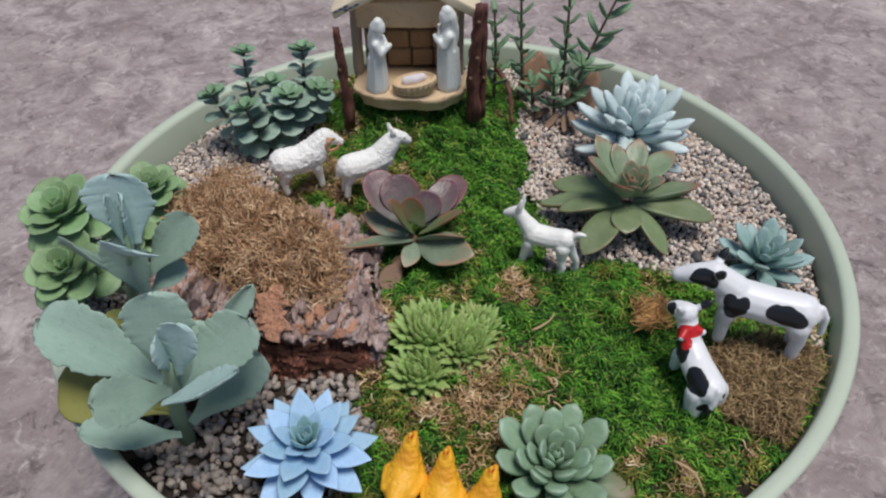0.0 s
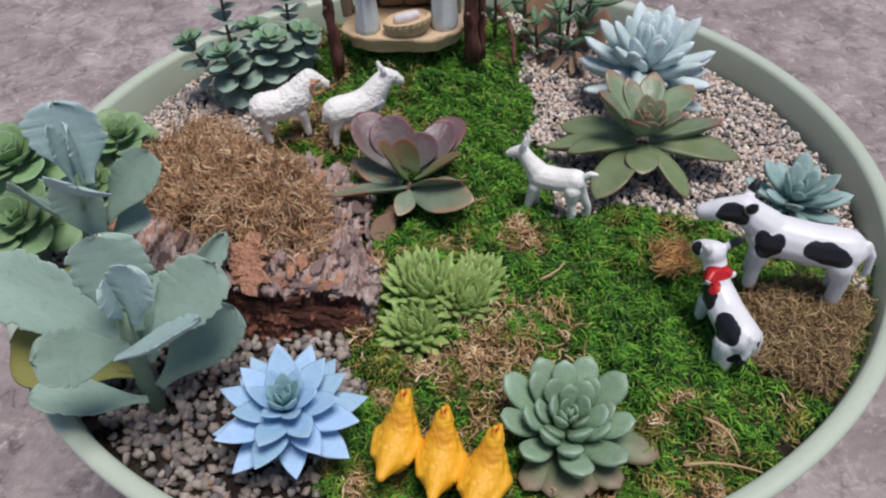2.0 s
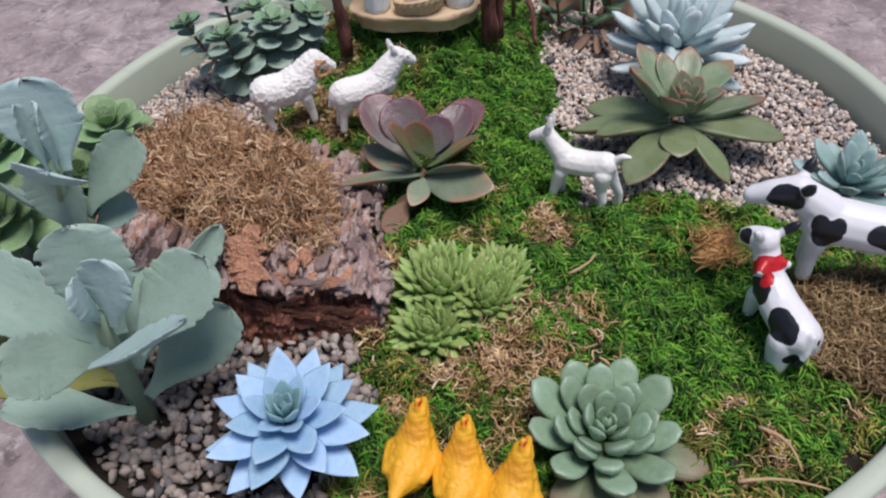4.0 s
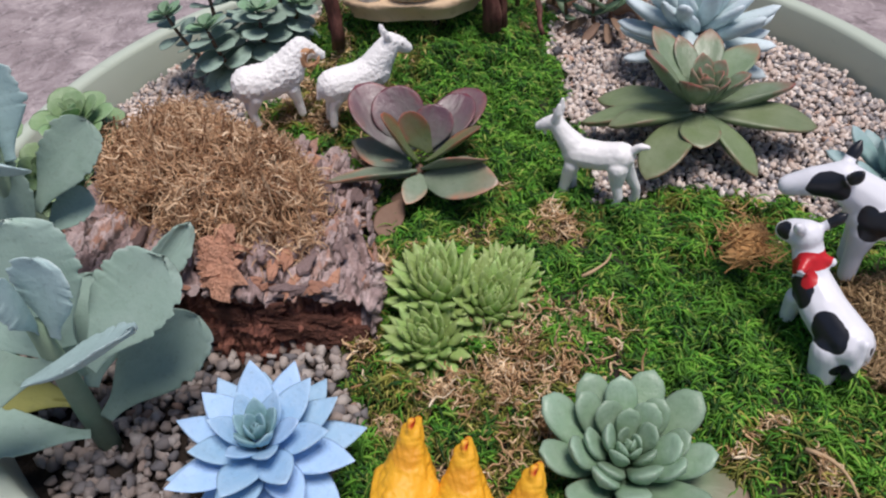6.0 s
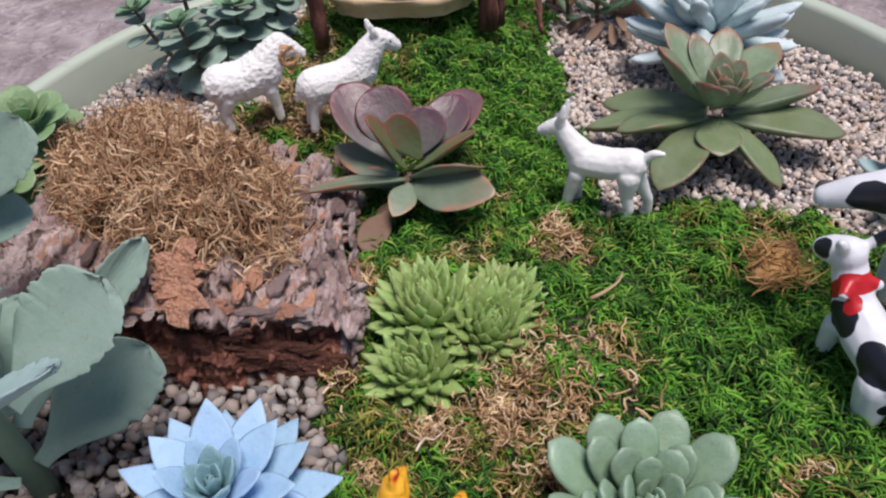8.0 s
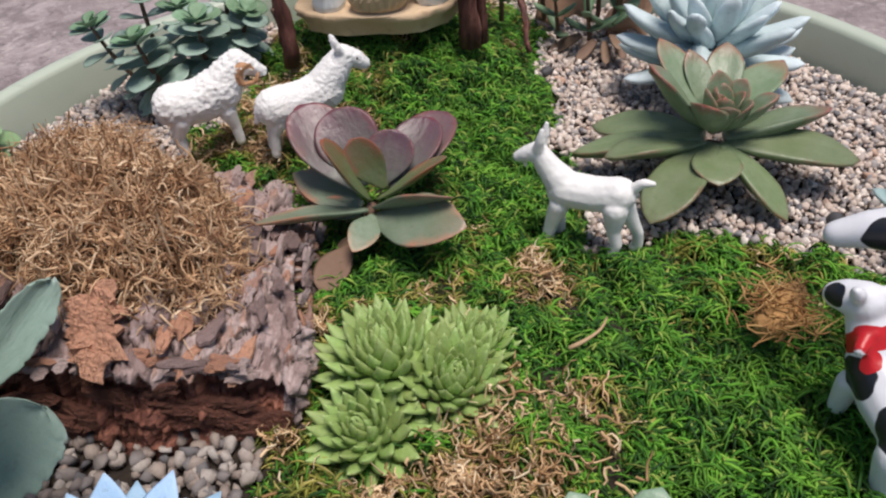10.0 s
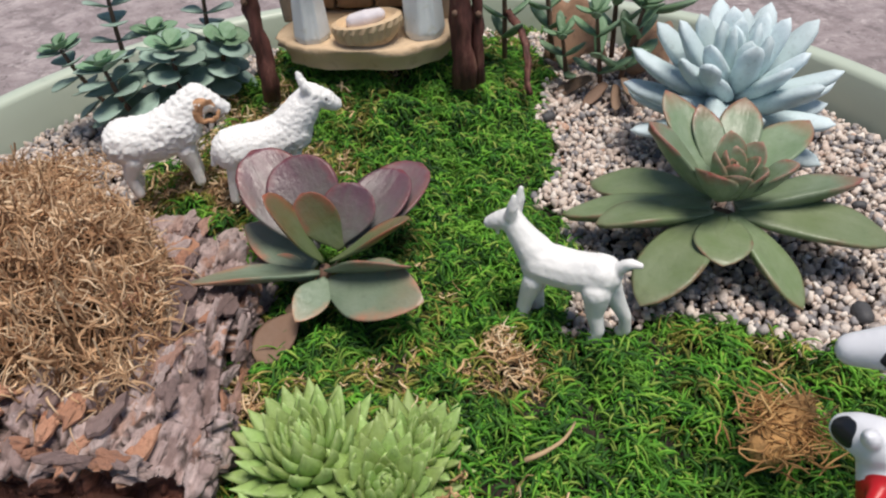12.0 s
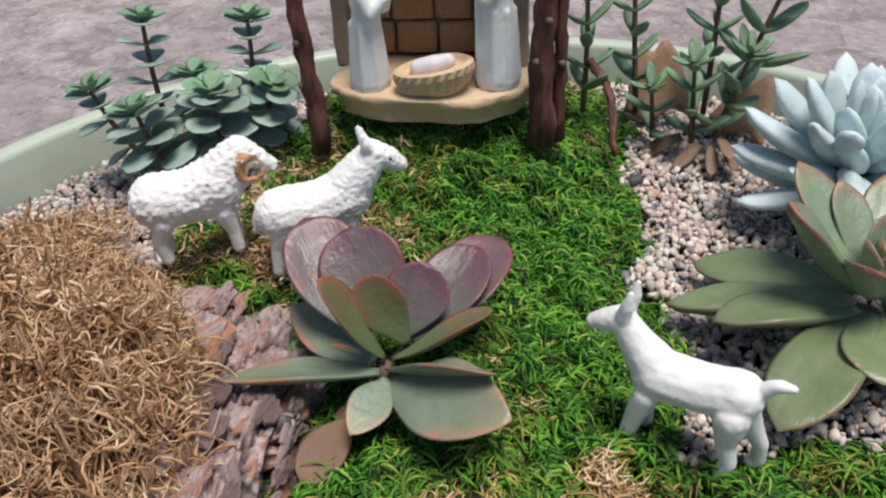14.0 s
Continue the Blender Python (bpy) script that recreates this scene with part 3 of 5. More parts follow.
def pile(name, S, kinds, material):
    """Pebbles of the given kinds at the places and sizes in S, as one mesh."""
    n = len(S)
    q = nrg.normal(size=(n, 4))
    q /= np.linalg.norm(q, axis=1, keepdims=True)
    w, x, y, z = q.T
    R = np.stack([1 - 2 * (y * y + z * z), 2 * (x * y - z * w), 2 * (x * z + y * w), 2 * (x * y + z * w), 1 - 2 * (x * x + z * z), 2 * (y * z - x * w), 2 * (x * z - y * w), 2 * (y * z + x * w), 1 - 2 * (x * x + y * y)], 1).reshape(n, 3, 3)
    pick = nrg.integers(0, len(kinds), n)
    verts, faces, base = [], [], 0
    for i in range(n):
        v, f = kinds[pick[i]]
        verts.append((v @ R[i].T) * S[i, 3] + S[i, :3])
        faces.append(f + base)
        base += len(v)
    V, F = np.concatenate(verts), np.concatenate(faces)
    me = bpy.data.meshes.new(name)
    me.vertices.add(len(V))
    me.vertices.foreach_set("co", V.ravel())
    me.loops.add(F.size)
    me.loops.foreach_set("vertex_index", F.ravel())
    me.polygons.add(len(F))
    me.polygons.foreach_set("loop_start", np.arange(len(F)) * 3)
    me.materials.append(material)
    me.update(calc_edges=True)
    me.validate()
    return me


def field(x, y, s, seed):
    """Smooth value noise in 0..1 on a plane."""
    return np.array([0.5 + 0.5 * noise.noise(Vector((a * s + seed, b * s - seed, seed * 1.7))) for a, b in zip(x, y)])


def scatter(step, region):
    g = np.arange(-0.2, 0.2, step)
    X, Y = [q.ravel() for q in np.meshgrid(g, g)]
    X, Y = X + nrg.uniform(-0.6, 0.6, X.size) * step, Y + nrg.uniform(-0.6, 0.6, X.size) * step
    k = region(X, Y)
    return X[k], Y[k]


def fronds(X, Y, Z, length, lift, curl=0.6, k=4):
    """Short arching fronds rooted at the places given."""
    n = len(X)
    az = nrg.uniform(0, 2 * np.pi, n)
    el = np.radians(nrg.uniform(*lift, n))
    L = nrg.uniform(*length, n)
    u = np.linspace(0, 1, k)[None, :]
    e = el[:, None] - curl * u
    a = az[:, None] + nrg.uniform(-0.8, 0.8, n)[:, None] * u
    s = L[:, None] / (k - 1)
    dx, dy, dz = np.cos(e) * np.cos(a) * s, np.cos(e) * np.sin(a) * s, np.sin(e) * s
    pts = np.stack([np.cumsum(d, 1) - d[:, :1] for d in (dx, dy, dz)], -1)
    return pts + np.stack([X, Y, Z], -1)[:, None, :]


def curls(X, Y, Z, length, k=7, wild=1.3, flat=0.35):
    """Long wiry strands that wander, lying over a surface."""
    n = len(X)
    az = nrg.uniform(0, 2 * np.pi, n)[:, None] + np.cumsum(nrg.normal(0, wild / np.sqrt(k), (n, k)) + nrg.normal(0, wild / k, (n, 1)), 1)
    el = nrg.normal(0, flat, (n, 1)) + np.cumsum(nrg.normal(0, flat / 2, (n, k)), 1)
    s = nrg.uniform(*length, n)[:, None] / (k - 1)
    d = np.stack([np.cos(el) * np.cos(az) * s, np.cos(el) * np.sin(az) * s, np.sin(el) * s], -1)
    p = np.cumsum(d, 1)
    p -= p.mean(1, keepdims=True)
    return p + np.stack([X, Y, Z], -1)[:, None, :]


def dryness(X, Y):
    """How dry the moss is: 0 fresh green to 1 brown."""
    d = 0.85 * field(X, Y, 46, 3.1) + 0.95 * field(X, Y, 105, 8.4) - 0.53
    d += 0.32 * hill(X, Y, 0.020, -0.112, 0.026, 0.03) + 0.16 * hill(X, Y, -0.02, -0.16, 0.05, 0.04) + 0.40 * hill(X, Y, -0.055, 0.045, 0.035, 0.03)
    d += 0.16 * hill(X, Y, 0.015, -0.045, 0.05, 0.016) + 0.32 * hill(X, Y, 0.155, -0.14, 0.05, 0.03) + 0.22 * hill(X, Y, 0.10, -0.045, 0.025, 0.02) + 0.3 * hill(X, Y, 0.07, -0.175, 0.04, 0.02)
    d -= 0.52 * hill(X, Y, 0.03, 0.05, 0.035, 0.06) + 0.40 * hill(X, Y, 0.07, -0.09, 0.035, 0.05) + 0.22 * hill(X, Y, 0.12, -0.16, 0.04, 0.03)
    return d


def moss_bump(X, Y):
    return np.maximum(0.011 * (field(X, Y, 62, 5.0) - 0.5) + 0.013 * (field(X, Y, 150, 2.0) - 0.5), -0.0032)


def build_moss():
    ok = lambda X, Y: leafy(X, Y, 0.1985) & mossy(X, Y)
    X, Y = scatter(0.00112, ok)
    d = dryness(X, Y)
    bump = moss_bump(X, Y)
    Z = land(X, Y) + bump - 0.001
    pick = d + nrg.normal(0, 0.09, len(X)) - 18 * np.maximum(bump, 0)
    green, olive, tan = pick < 0.46, (pick >= 0.46) & (pick < 0.69), pick >= 0.69
    jit = lambda i: (X[i] + nrg.normal(0, 0.0006, len(i)), Y[i] + nrg.normal(0, 0.0006, len(i)), Z[i] + nrg.uniform(-0.001, 0.001, len(i)))
    g = np.repeat(np.flatnonzero(green), 2)
    tagged(new("moss", strands_mesh("moss", fronds(*jit(g), (0.0026, 0.0082), (0, 78), 2.0, 5), nrg.uniform(0.00022, 0.00056, len(g)), MOSS)), "vivid green feathery sheet moss", "moss", kind="stuff")
    o = np.repeat(np.flatnonzero(olive), 2)
    tagged(new("olive_moss", strands_mesh("olive_moss", fronds(*jit(o), (0.0028, 0.0085), (0, 65), 1.9, 5), nrg.uniform(0.00026, 0.0005, len(o)), OLIVE)), "olive and yellowing sheet moss", "moss", kind="stuff")
    t = np.flatnonzero(tan)
    P = curls(X[t], Y[t], Z[t] + nrg.uniform(-0.0005, 0.003, len(t)), (0.004, 0.012), 6, 2.4, 0.5)
    tagged(new("dry_moss", strands_mesh("dry_moss", P, nrg.uniform(0.0002, 0.00055, len(t)), TAN)), "dried tan moss strands between the green", "moss", kind="stuff")


# ---- the log with its straw ----
def log_surface(x, y):
    """Height of the log's top: flat, falling off to the right, to the front edge and to the back."""
    drop = np.clip((x + 0.074) / 0.035, 0, 1.3)
    return (0.1165 - 0.013 * drop ** 1.3 - 0.0185 * np.clip((y + 0.060) / 0.066, 0, 1.4) ** 1.15
            - 0.0045 * np.clip((-0.072 - y) / 0.02, 0, 1.3) ** 1.5)


def build_log():
    root = thing("bark_log", -0.095, -0.03, 0.080, "weathered split pine log chunk with flaking grey-pink bark", "log")
    o = root.matrix_basis.translation
    nx, ny, nz = 190, 160, 44
    x0, x1, y0, y1, zb = -0.146, -0.0385, -0.0915, 0.026, 0.078

    def plates(p, sx, sy, sz):
        """Stretched cells: how deep inside its plate a place lies, and two chances of that plate."""
        k = Vector((p.x * sx, p.y * sy, p.z * sz))
        k += 0.55 * Vector(noise.noise_vector(k * 1.3)) + 0.22 * Vector(noise.noise_vector(k * 4.1))
        d, pts = noise.voronoi(k)
        c = noise.cell_vector(pts[0] * 7.31)
        return min(1.0, (d[1] - d[0]) * 3.2), c.x, c.y

    def bark(p, nrm, k=1.0):
        e1, a1, b1 = plates(p, 150, 46, 95)
        e2, a2, b2 = plates(p + Vector((0.3, 0.1, 0.2)), 420, 150, 260)
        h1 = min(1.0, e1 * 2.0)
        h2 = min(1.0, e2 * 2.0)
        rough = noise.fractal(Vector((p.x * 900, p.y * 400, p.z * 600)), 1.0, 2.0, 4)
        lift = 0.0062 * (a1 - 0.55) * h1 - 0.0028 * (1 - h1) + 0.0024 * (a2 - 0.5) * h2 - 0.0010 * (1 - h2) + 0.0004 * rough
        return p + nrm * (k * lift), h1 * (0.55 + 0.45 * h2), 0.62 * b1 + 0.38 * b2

    def corner_cut(x, y):
        """Keep the plan a little rounded and crooked."""
        x += 0.004 * math.sin(y * 70 + 1) * (1 if x > -0.08 else 0.4) - 0.014 * max(0, (y - 0.0) / 0.034) * (x > -0.1) * ((x + 0.1) / 0.06)
        y += 0.003 * math.sin(x * 110) + (0.0035 * noise.noise(Vector((x * 210, 3.0, 1.0))) + 0.002 * noise.noise(Vector((x * 600, 7.0, 1.0))) if y < -0.07 else 0)
        return x, y

    verts, faces, high, cell = [], [], [], []
    grid = {}
    for i in range(nx + 1):
        for j in range(ny + 1):
            x, y = corner_cut(x0 + (x1 - x0) * i / nx, y0 + (y1 - y0) * j / ny)
            p, h, c = bark(Vector((x, y, float(log_surface(x, y)))), Vector((0.25 if x > -0.064 else 0, -0.45 if y < -0.075 else 0, 1)).normalized())
            grid[i, j] = len(verts)
            verts.append(p - o), high.append(h), cell.append(c)
    for i in range(nx):
        for j in range(ny):
            faces.append((grid[i, j], grid[i + 1, j], grid[i + 1, j + 1], grid[i, j + 1]))
    ring = [(i, 0) for i in range(nx)] + [(nx, j) for j in range(ny)] + [(i, ny) for i in range(nx, 0, -1)] + [(0, j) for j in range(ny, 0, -1)]
    prev = [grid[r] for r in ring]
    for s in range(1, nz + 1):
        f = s / nz
        cur = []
        for (i, j), top in zip(ring, [grid[r] for r in ring]):
            t = verts[top] + o
            z = t.z + (zb - t.z) * f
            nrm = Vector((1.0 * (i == nx) - 1.0 * (i == 0), 1.0 * (j == ny) - 1.0 * (j == 0), 0)).normalized()
            under = min(1.0, max(0.0, (f - 0.06) / 0.08))
            p = Vector((t.x, t.y, z)) - nrm * (0.0022 * under - 0.0075 * max(0.0, f - 0.12) if j == 0 else 0.004 * f) + nrm * ((0.0 if j == 0 else 0.0025) * math.sin(f * 3.1))
            p, h, c = bark(p, nrm, (1 - 0.55 * under) if j == 0 else 1.0)
            if j == 0:
                p += nrm * (under * (0.0016 * math.floor(3 * (0.5 + 0.5 * noise.noise(Vector((p.x * 40, 2.0, p.z * 260))))) - 0.0016))
            cur.append(len(verts))
            verts.append(p - o), high.append(h), cell.append(c)
        for a in range(len(ring)):
            b = (a + 1) % len(ring)
            faces.append((prev[a], cur[a], cur[b], prev[b]))
        prev = cur
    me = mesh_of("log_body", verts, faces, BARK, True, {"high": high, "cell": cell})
    me.materials.append(HEART)
    first = nx * ny
    for n, p in enumerate(me.polygons):
        ring_at = (n - first) % len(ring)
        if n >= first and ring_at < nx - 6 and (n - first) // len(ring) > 3 + 2 * math.sin(ring_at * 0.33):
            p.material_index = 1
    part("log_body", me, None, root)
    # loose bark plates
    kinds = []
    for s in range(9):
        r = random.Random(40 + s)
        n = 15
        ph = [r.uniform(0, 6.28) for _ in range(3)]
        rim = []
        for i in range(n):
            a = 2 * math.pi * i / n
            q = 1 + 0.22 * math.sin(2 * a + ph[0]) + 0.16 * math.sin(3 * a + ph[1]) + r.uniform(-0.28, 0.22)
            rim.append((0.5 * q * math.cos(a), 0.5 * q * math.sin(a) * 0.46))
        vs = [(x, y, 0.10 + 0.07 * r.uniform(-1, 1)) for x, y in rim] + [(x * 0.55, y * 0.55, 0.15 + 0.07 * r.uniform(-1, 1)) for x, y in rim] + [(0, 0, 0.16)] + [(x * 1.06, y * 1.06, -0.10) for x, y in rim]
        fs = [(i, (i + 1) % n, n + (i + 1) % n, n + i) for i in range(n)] + [(n + i, n + (i + 1) % n, 2 * n) for i in range(n)] + [(2 * n + 1 + i, 2 * n + 1 + (i + 1) % n, (i + 1) % n, i) for i in range(n)]
        kinds.append(mesh_of("bark_flake", vs, fs, FLAKE, False))
    remade = []
    orange = make_plain("fresh_orange_bark", (0.62, 0.29, 0.18), (0.74, 0.42, 0.28), 3, 0.8, 0.6, 0.03, (0.36, 0.14, 0.08))
    for skin in (HEART_FLAKE, orange):
        remade.append([])
        for k in kinds:
            d = k.copy()
            d.materials.clear()
            d.materials.append(skin)
            remade[-1].append(d)
    dark_kinds, orange_kinds = remade
    r = random.Random(5)

    def flake(x, y, z, nrm, size, turn, k=None, tip=9):
        ob = part("bark_flake", kinds[r.randrange(len(kinds))] if k is None else k, None, root)
        f = frame_of((x, y, z), (x + math.cos(turn), y + math.sin(turn), z + (0.0 if abs(nrm[2]) > 0.5 else r.uniform(-0.4, 0.4))), nrm)
        ob.matrix_basis = Matrix.Translation(-o) @ f @ pose(0, 0, 0, r.uniform(-tip, tip), r.uniform(-tip, tip), 90) @ Matrix.Diagonal((size, size * r.uniform(0.7, 1.2), size * r.uniform(0.35, 0.6), 1))
        return ob

    for _ in range(34):                                  # right slope
        y = r.uniform(-0.088, 0.018)
        x = r.uniform(-0.070, -0.041) - 0.022 * max(0, y / 0.034)
        flake(x, y, float(log_surface(x, y)) + r.uniform(-0.0006, 0.0018), (0.6, -0.05, 1), r.uniform(0.005, 0.013), r.uniform(1.3, 1.85), tip=10)
    for _ in range(30):                                   # ragged front brow
        x = r.uniform(-0.128, -0.046)
        z = r.uniform(0.1095, 0.1130) - 0.006 * max(0, (x + 0.064) / 0.026)
        flake(x, -0.0905 - r.uniform(-0.001, 0.001), z, (0.1, -0.8, 1), r.uniform(0.005, 0.010), r.uniform(-0.4, 0.4), tip=16)
    for _ in range(22):                                   # front of the top, long plates that run down to the brow
        x, y = r.uniform(-0.122, -0.048), r.uniform(-0.083, -0.064)
        flake(x, y, float(log_surface(x, y)) + r.uniform(-0.0006, 0.0020), (0.05, -0.5, 1), r.uniform(0.005, 0.012), r.uniform(1.2, 1.95), tip=12)
    for _ in range(30):                                   # right side
        y = r.uniform(-0.09, 0.01)
        flake(-0.0385 + 0.002 * math.sin(y * 70), y, r.uniform(0.086, 0.099), (1, 0, 0.25), r.uniform(0.005, 0.012), r.uniform(1.3, 1.8), tip=14)
    for _ in range(40):                                   # broken layers on the dark end
        flake(r.uniform(-0.128, -0.042), -0.0925 + r.uniform(-0.001, 0.001), r.uniform(0.083, 0.104), (r.uniform(-0.2, 0.2), -1, 0.15), r.uniform(0.008, 0.020), r.uniform(-0.2, 0.2), dark_kinds[r.randrange(9)])
    for n in range(13):                                   # the fresh orange knob, leaves of bark one upon the other
        f = n / 12
        x, y = -0.0840 + r.uniform(-0.0045, 0.0045), -0.0905 + 0.014 * f + r.uniform(-0.001, 0.001)
        ob = flake(x, y - 0.0015, 0.1135 + 0.0080 * f, (r.uniform(-0.3, 0.3), -0.75, 0.65), r.uniform(0.007, 0.014), r.uniform(-0.5, 0.7), orange_kinds[n % 9], tip=18)
        ob.matrix_basis = ob.matrix_basis @ Matrix.Diagonal((1, 1.5, 1.1, 1))
        tagged(ob, "fresh orange-brown bark plate")
    for x, y, z, s, t in ((-0.0640, -0.045, 0.1160, 0.018, 1.5), (-0.0600, -0.0885, 0.1085, 0.011, 1.3), (-0.0485, -0.0850, 0.1035, 0.012, 1.5), (-0.0660, -0.082, 0.1125, 0.012, 1.6), (-0.1180, -0.084, 0.1120, 0.014, 0.8)):
        tagged(flake(x, y, z + 0.001, (0.25, -0.4, 1), s, t, orange_kinds[r.randrange(9)]), "fresh orange-brown bark plate")


NEST_C, NEST_X, NEST_Y, NEST_K = (-0.1050, -0.0240), 0.0510, 0.0570, 0.60


def nest_place(a, q):
    """A place on the slanted oval of straw: turn a, share q of the radius."""
    u, v = q * np.cos(a), q * np.sin(a)
    return NEST_C[0] + NEST_X * (u * math.sqrt(1 - NEST_K ** 2) - NEST_K * v), NEST_C[1] + NEST_Y * v


def nest_height(x, y, q):
    return log_surface(x, y) - 0.001 + 0.0175 * np.sqrt(np.clip(1 - q * q, 0, 1)) * (1 + 0.35 * np.clip((y - 0.0) / 0.03, 0, 1))


def build_nest():
    root = thing("straw_nest", NEST_C[0], NEST_C[1], 0.112, "tangled mat of dry golden-brown straw on the log", "dry grass")
    o = np.array(root.matrix_basis.translation)
    # closed sheet added under the strands; its dark colour fills in the shaded gaps
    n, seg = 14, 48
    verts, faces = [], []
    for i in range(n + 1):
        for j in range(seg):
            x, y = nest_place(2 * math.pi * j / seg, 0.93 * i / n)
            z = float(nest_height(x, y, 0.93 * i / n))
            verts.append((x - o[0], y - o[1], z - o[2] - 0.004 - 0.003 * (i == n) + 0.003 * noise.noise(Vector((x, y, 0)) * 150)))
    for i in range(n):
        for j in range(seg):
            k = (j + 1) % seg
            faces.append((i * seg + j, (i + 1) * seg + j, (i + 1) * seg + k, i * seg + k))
    part("matted_base", mesh_of("matted_base", verts, faces, SHADED_STRAW), None, root)

    def layer(name, label, m, spread, lift, length, k, wild, flat, rad, lumps):
        q = np.sqrt(nrg.uniform(0, 1, m)) * spread
        X, Y = nest_place(nrg.uniform(0, 2 * np.pi, m), q)
        Z = nest_height(X, Y, q) + nrg.uniform(*lift, m) + lumps * (field(X, Y, 85, 4.4) - 0.5) + 0.5 * lumps * (field(X, Y, 210, 1.4) - 0.5)
        P = curls(X - o[0], Y - o[1], Z - o[2], length, k, wild, flat)
        tagged(part(name, strands_mesh(name, P, nrg.uniform(*rad, m), STRAW), None, root), label, kind="stuff")

    layer("straw", "loose curled straw strands", 4700, 1.04, (-0.004, 0.0025), (0.007, 0.020), 9, 2.6, 0.62, (0.00016, 0.00040), 0.021)
    layer("coarse_straw", "coarser bent straw stalks", 420, 1.0, (-0.001, 0.003), (0.010, 0.022), 9, 1.8, 0.55, (0.00035, 0.0006), 0.021)
    m = 900                                               # stray ends that stand out of the mat
    q = np.sqrt(nrg.uniform(0.1, 1.08, m))
    X, Y = nest_place(nrg.uniform(0, 2 * np.pi, m), q)
    P = fronds(X - o[0], Y - o[1], nest_height(X, Y, q) - o[2] - 0.001 + 0.014 * (field(X, Y, 85, 4.4) - 0.5), (0.006, 0.014), (5, 65), 1.8, 6)
    tagged(part("stray_straw", strands_mesh("stray_straw", P, nrg.uniform(0.0002, 0.00046, m), STRAW), None, root), "stray straw ends standing out", kind="stuff")
    m = 420                                               # a trailing tuft at the back
    X, Y = nrg.normal(-0.132, 0.008, m), nrg.normal(0.038, 0.010, m)
    P = curls(X - o[0], Y - o[1], np.full(m, 0.099 - o[2]) + nrg.uniform(-0.006, 0.004, m) - np.maximum(0, Y - 0.04) * 0.3, (0.005, 0.014), 6, 1.8, 0.4)
    tagged(part("straw_tuft", strands_mesh("straw_tuft", P, 0.0003, STRAW), None, root), "straggling tuft of straw", kind="stuff")


def build_cow_straw():
    m = 2600
    a, q = nrg.uniform(0, 2 * np.pi, m), np.sqrt(nrg.uniform(0, 1, m))
    X, Y = 0.149 + 0.036 * q * np.cos(a), -0.106 + 0.031 * q * np.sin(a)
    k = leafy(X, Y, 0.197)
    X, Y = X[k], Y[k]
    Z = land(X, Y) + 0.004 + nrg.uniform(-0.003, 0.003, len(X))
    P = curls(X, Y, Z, (0.005, 0.016), 7, 2.0, 0.42)
    pale = strand_material("pale_hay", (0.0, (0.15, 0.09, 0.04)), (0.45, (0.35, 0.235, 0.115)), (0.8, (0.52, 0.37, 0.20)), (1.0, (0.60, 0.48, 0.26)))
    tagged(new("hay_patch", strands_mesh("hay_patch", P, nrg.uniform(0.0002, 0.00042, len(X)), pale)), "flattened patch of pale brown hay", "hay", kind="stuff")
    m = 420                                               # tan tangle before the houseleeks
    X, Y = nrg.normal(0.022, 0.011, m), nrg.normal(-0.108, 0.015, m)
    P = curls(X, Y, land(X, Y) + nrg.uniform(-0.001, 0.005, m), (0.005, 0.016), 8, 3.0, 0.6)
    tagged(new("dry_tangle", strands_mesh("dry_tangle", P, nrg.uniform(0.00028, 0.00065, m), TAN)), "curled tangle of dried tan moss roots", "dry moss", kind="stuff")


# ---- succulents ----
def build_blue():
    a = [leaf_mesh("leaf", L_BLUE, "lance", 0.46, 0.10, 0.12, 0.10, 12, 10, seed=s) for s in range(3)]
    b = [leaf_mesh("leaf", L_BLUE, "lance", 0.52, 0.13, 0.14, 0.12, 10, 10, seed=s) for s in range(2)]
    c = leaf_mesh("leaf", L_BLUE_IN, "lance", 0.58, 0.20, 0.18, 0.22, 9, 8)
    rosette("blue_rosette", -0.0605, -0.1470, 0.0985, "powder-blue pointed rosette succulent in gravel", [
        (8, 12, 0.003, 0.000, 0, 0.0248, a), (8, 34, 0.003, 0.0035, 12, 0.0240, a), (7, 8, 0.003, 0.0065, 26, 0.0200, b), (6, 30, 0.0025, 0.009, 43, 0.0150, b),
        (5, 5, 0.002, 0.011, 58, 0.0110, c), (4, 40, 0.0012, 0.0125, 70, 0.0080, c), (3, 10, 0.0005, 0.0135, 80, 0.0055, c)], (5, 2), "rosette succulents", jitter=4, seed=3)


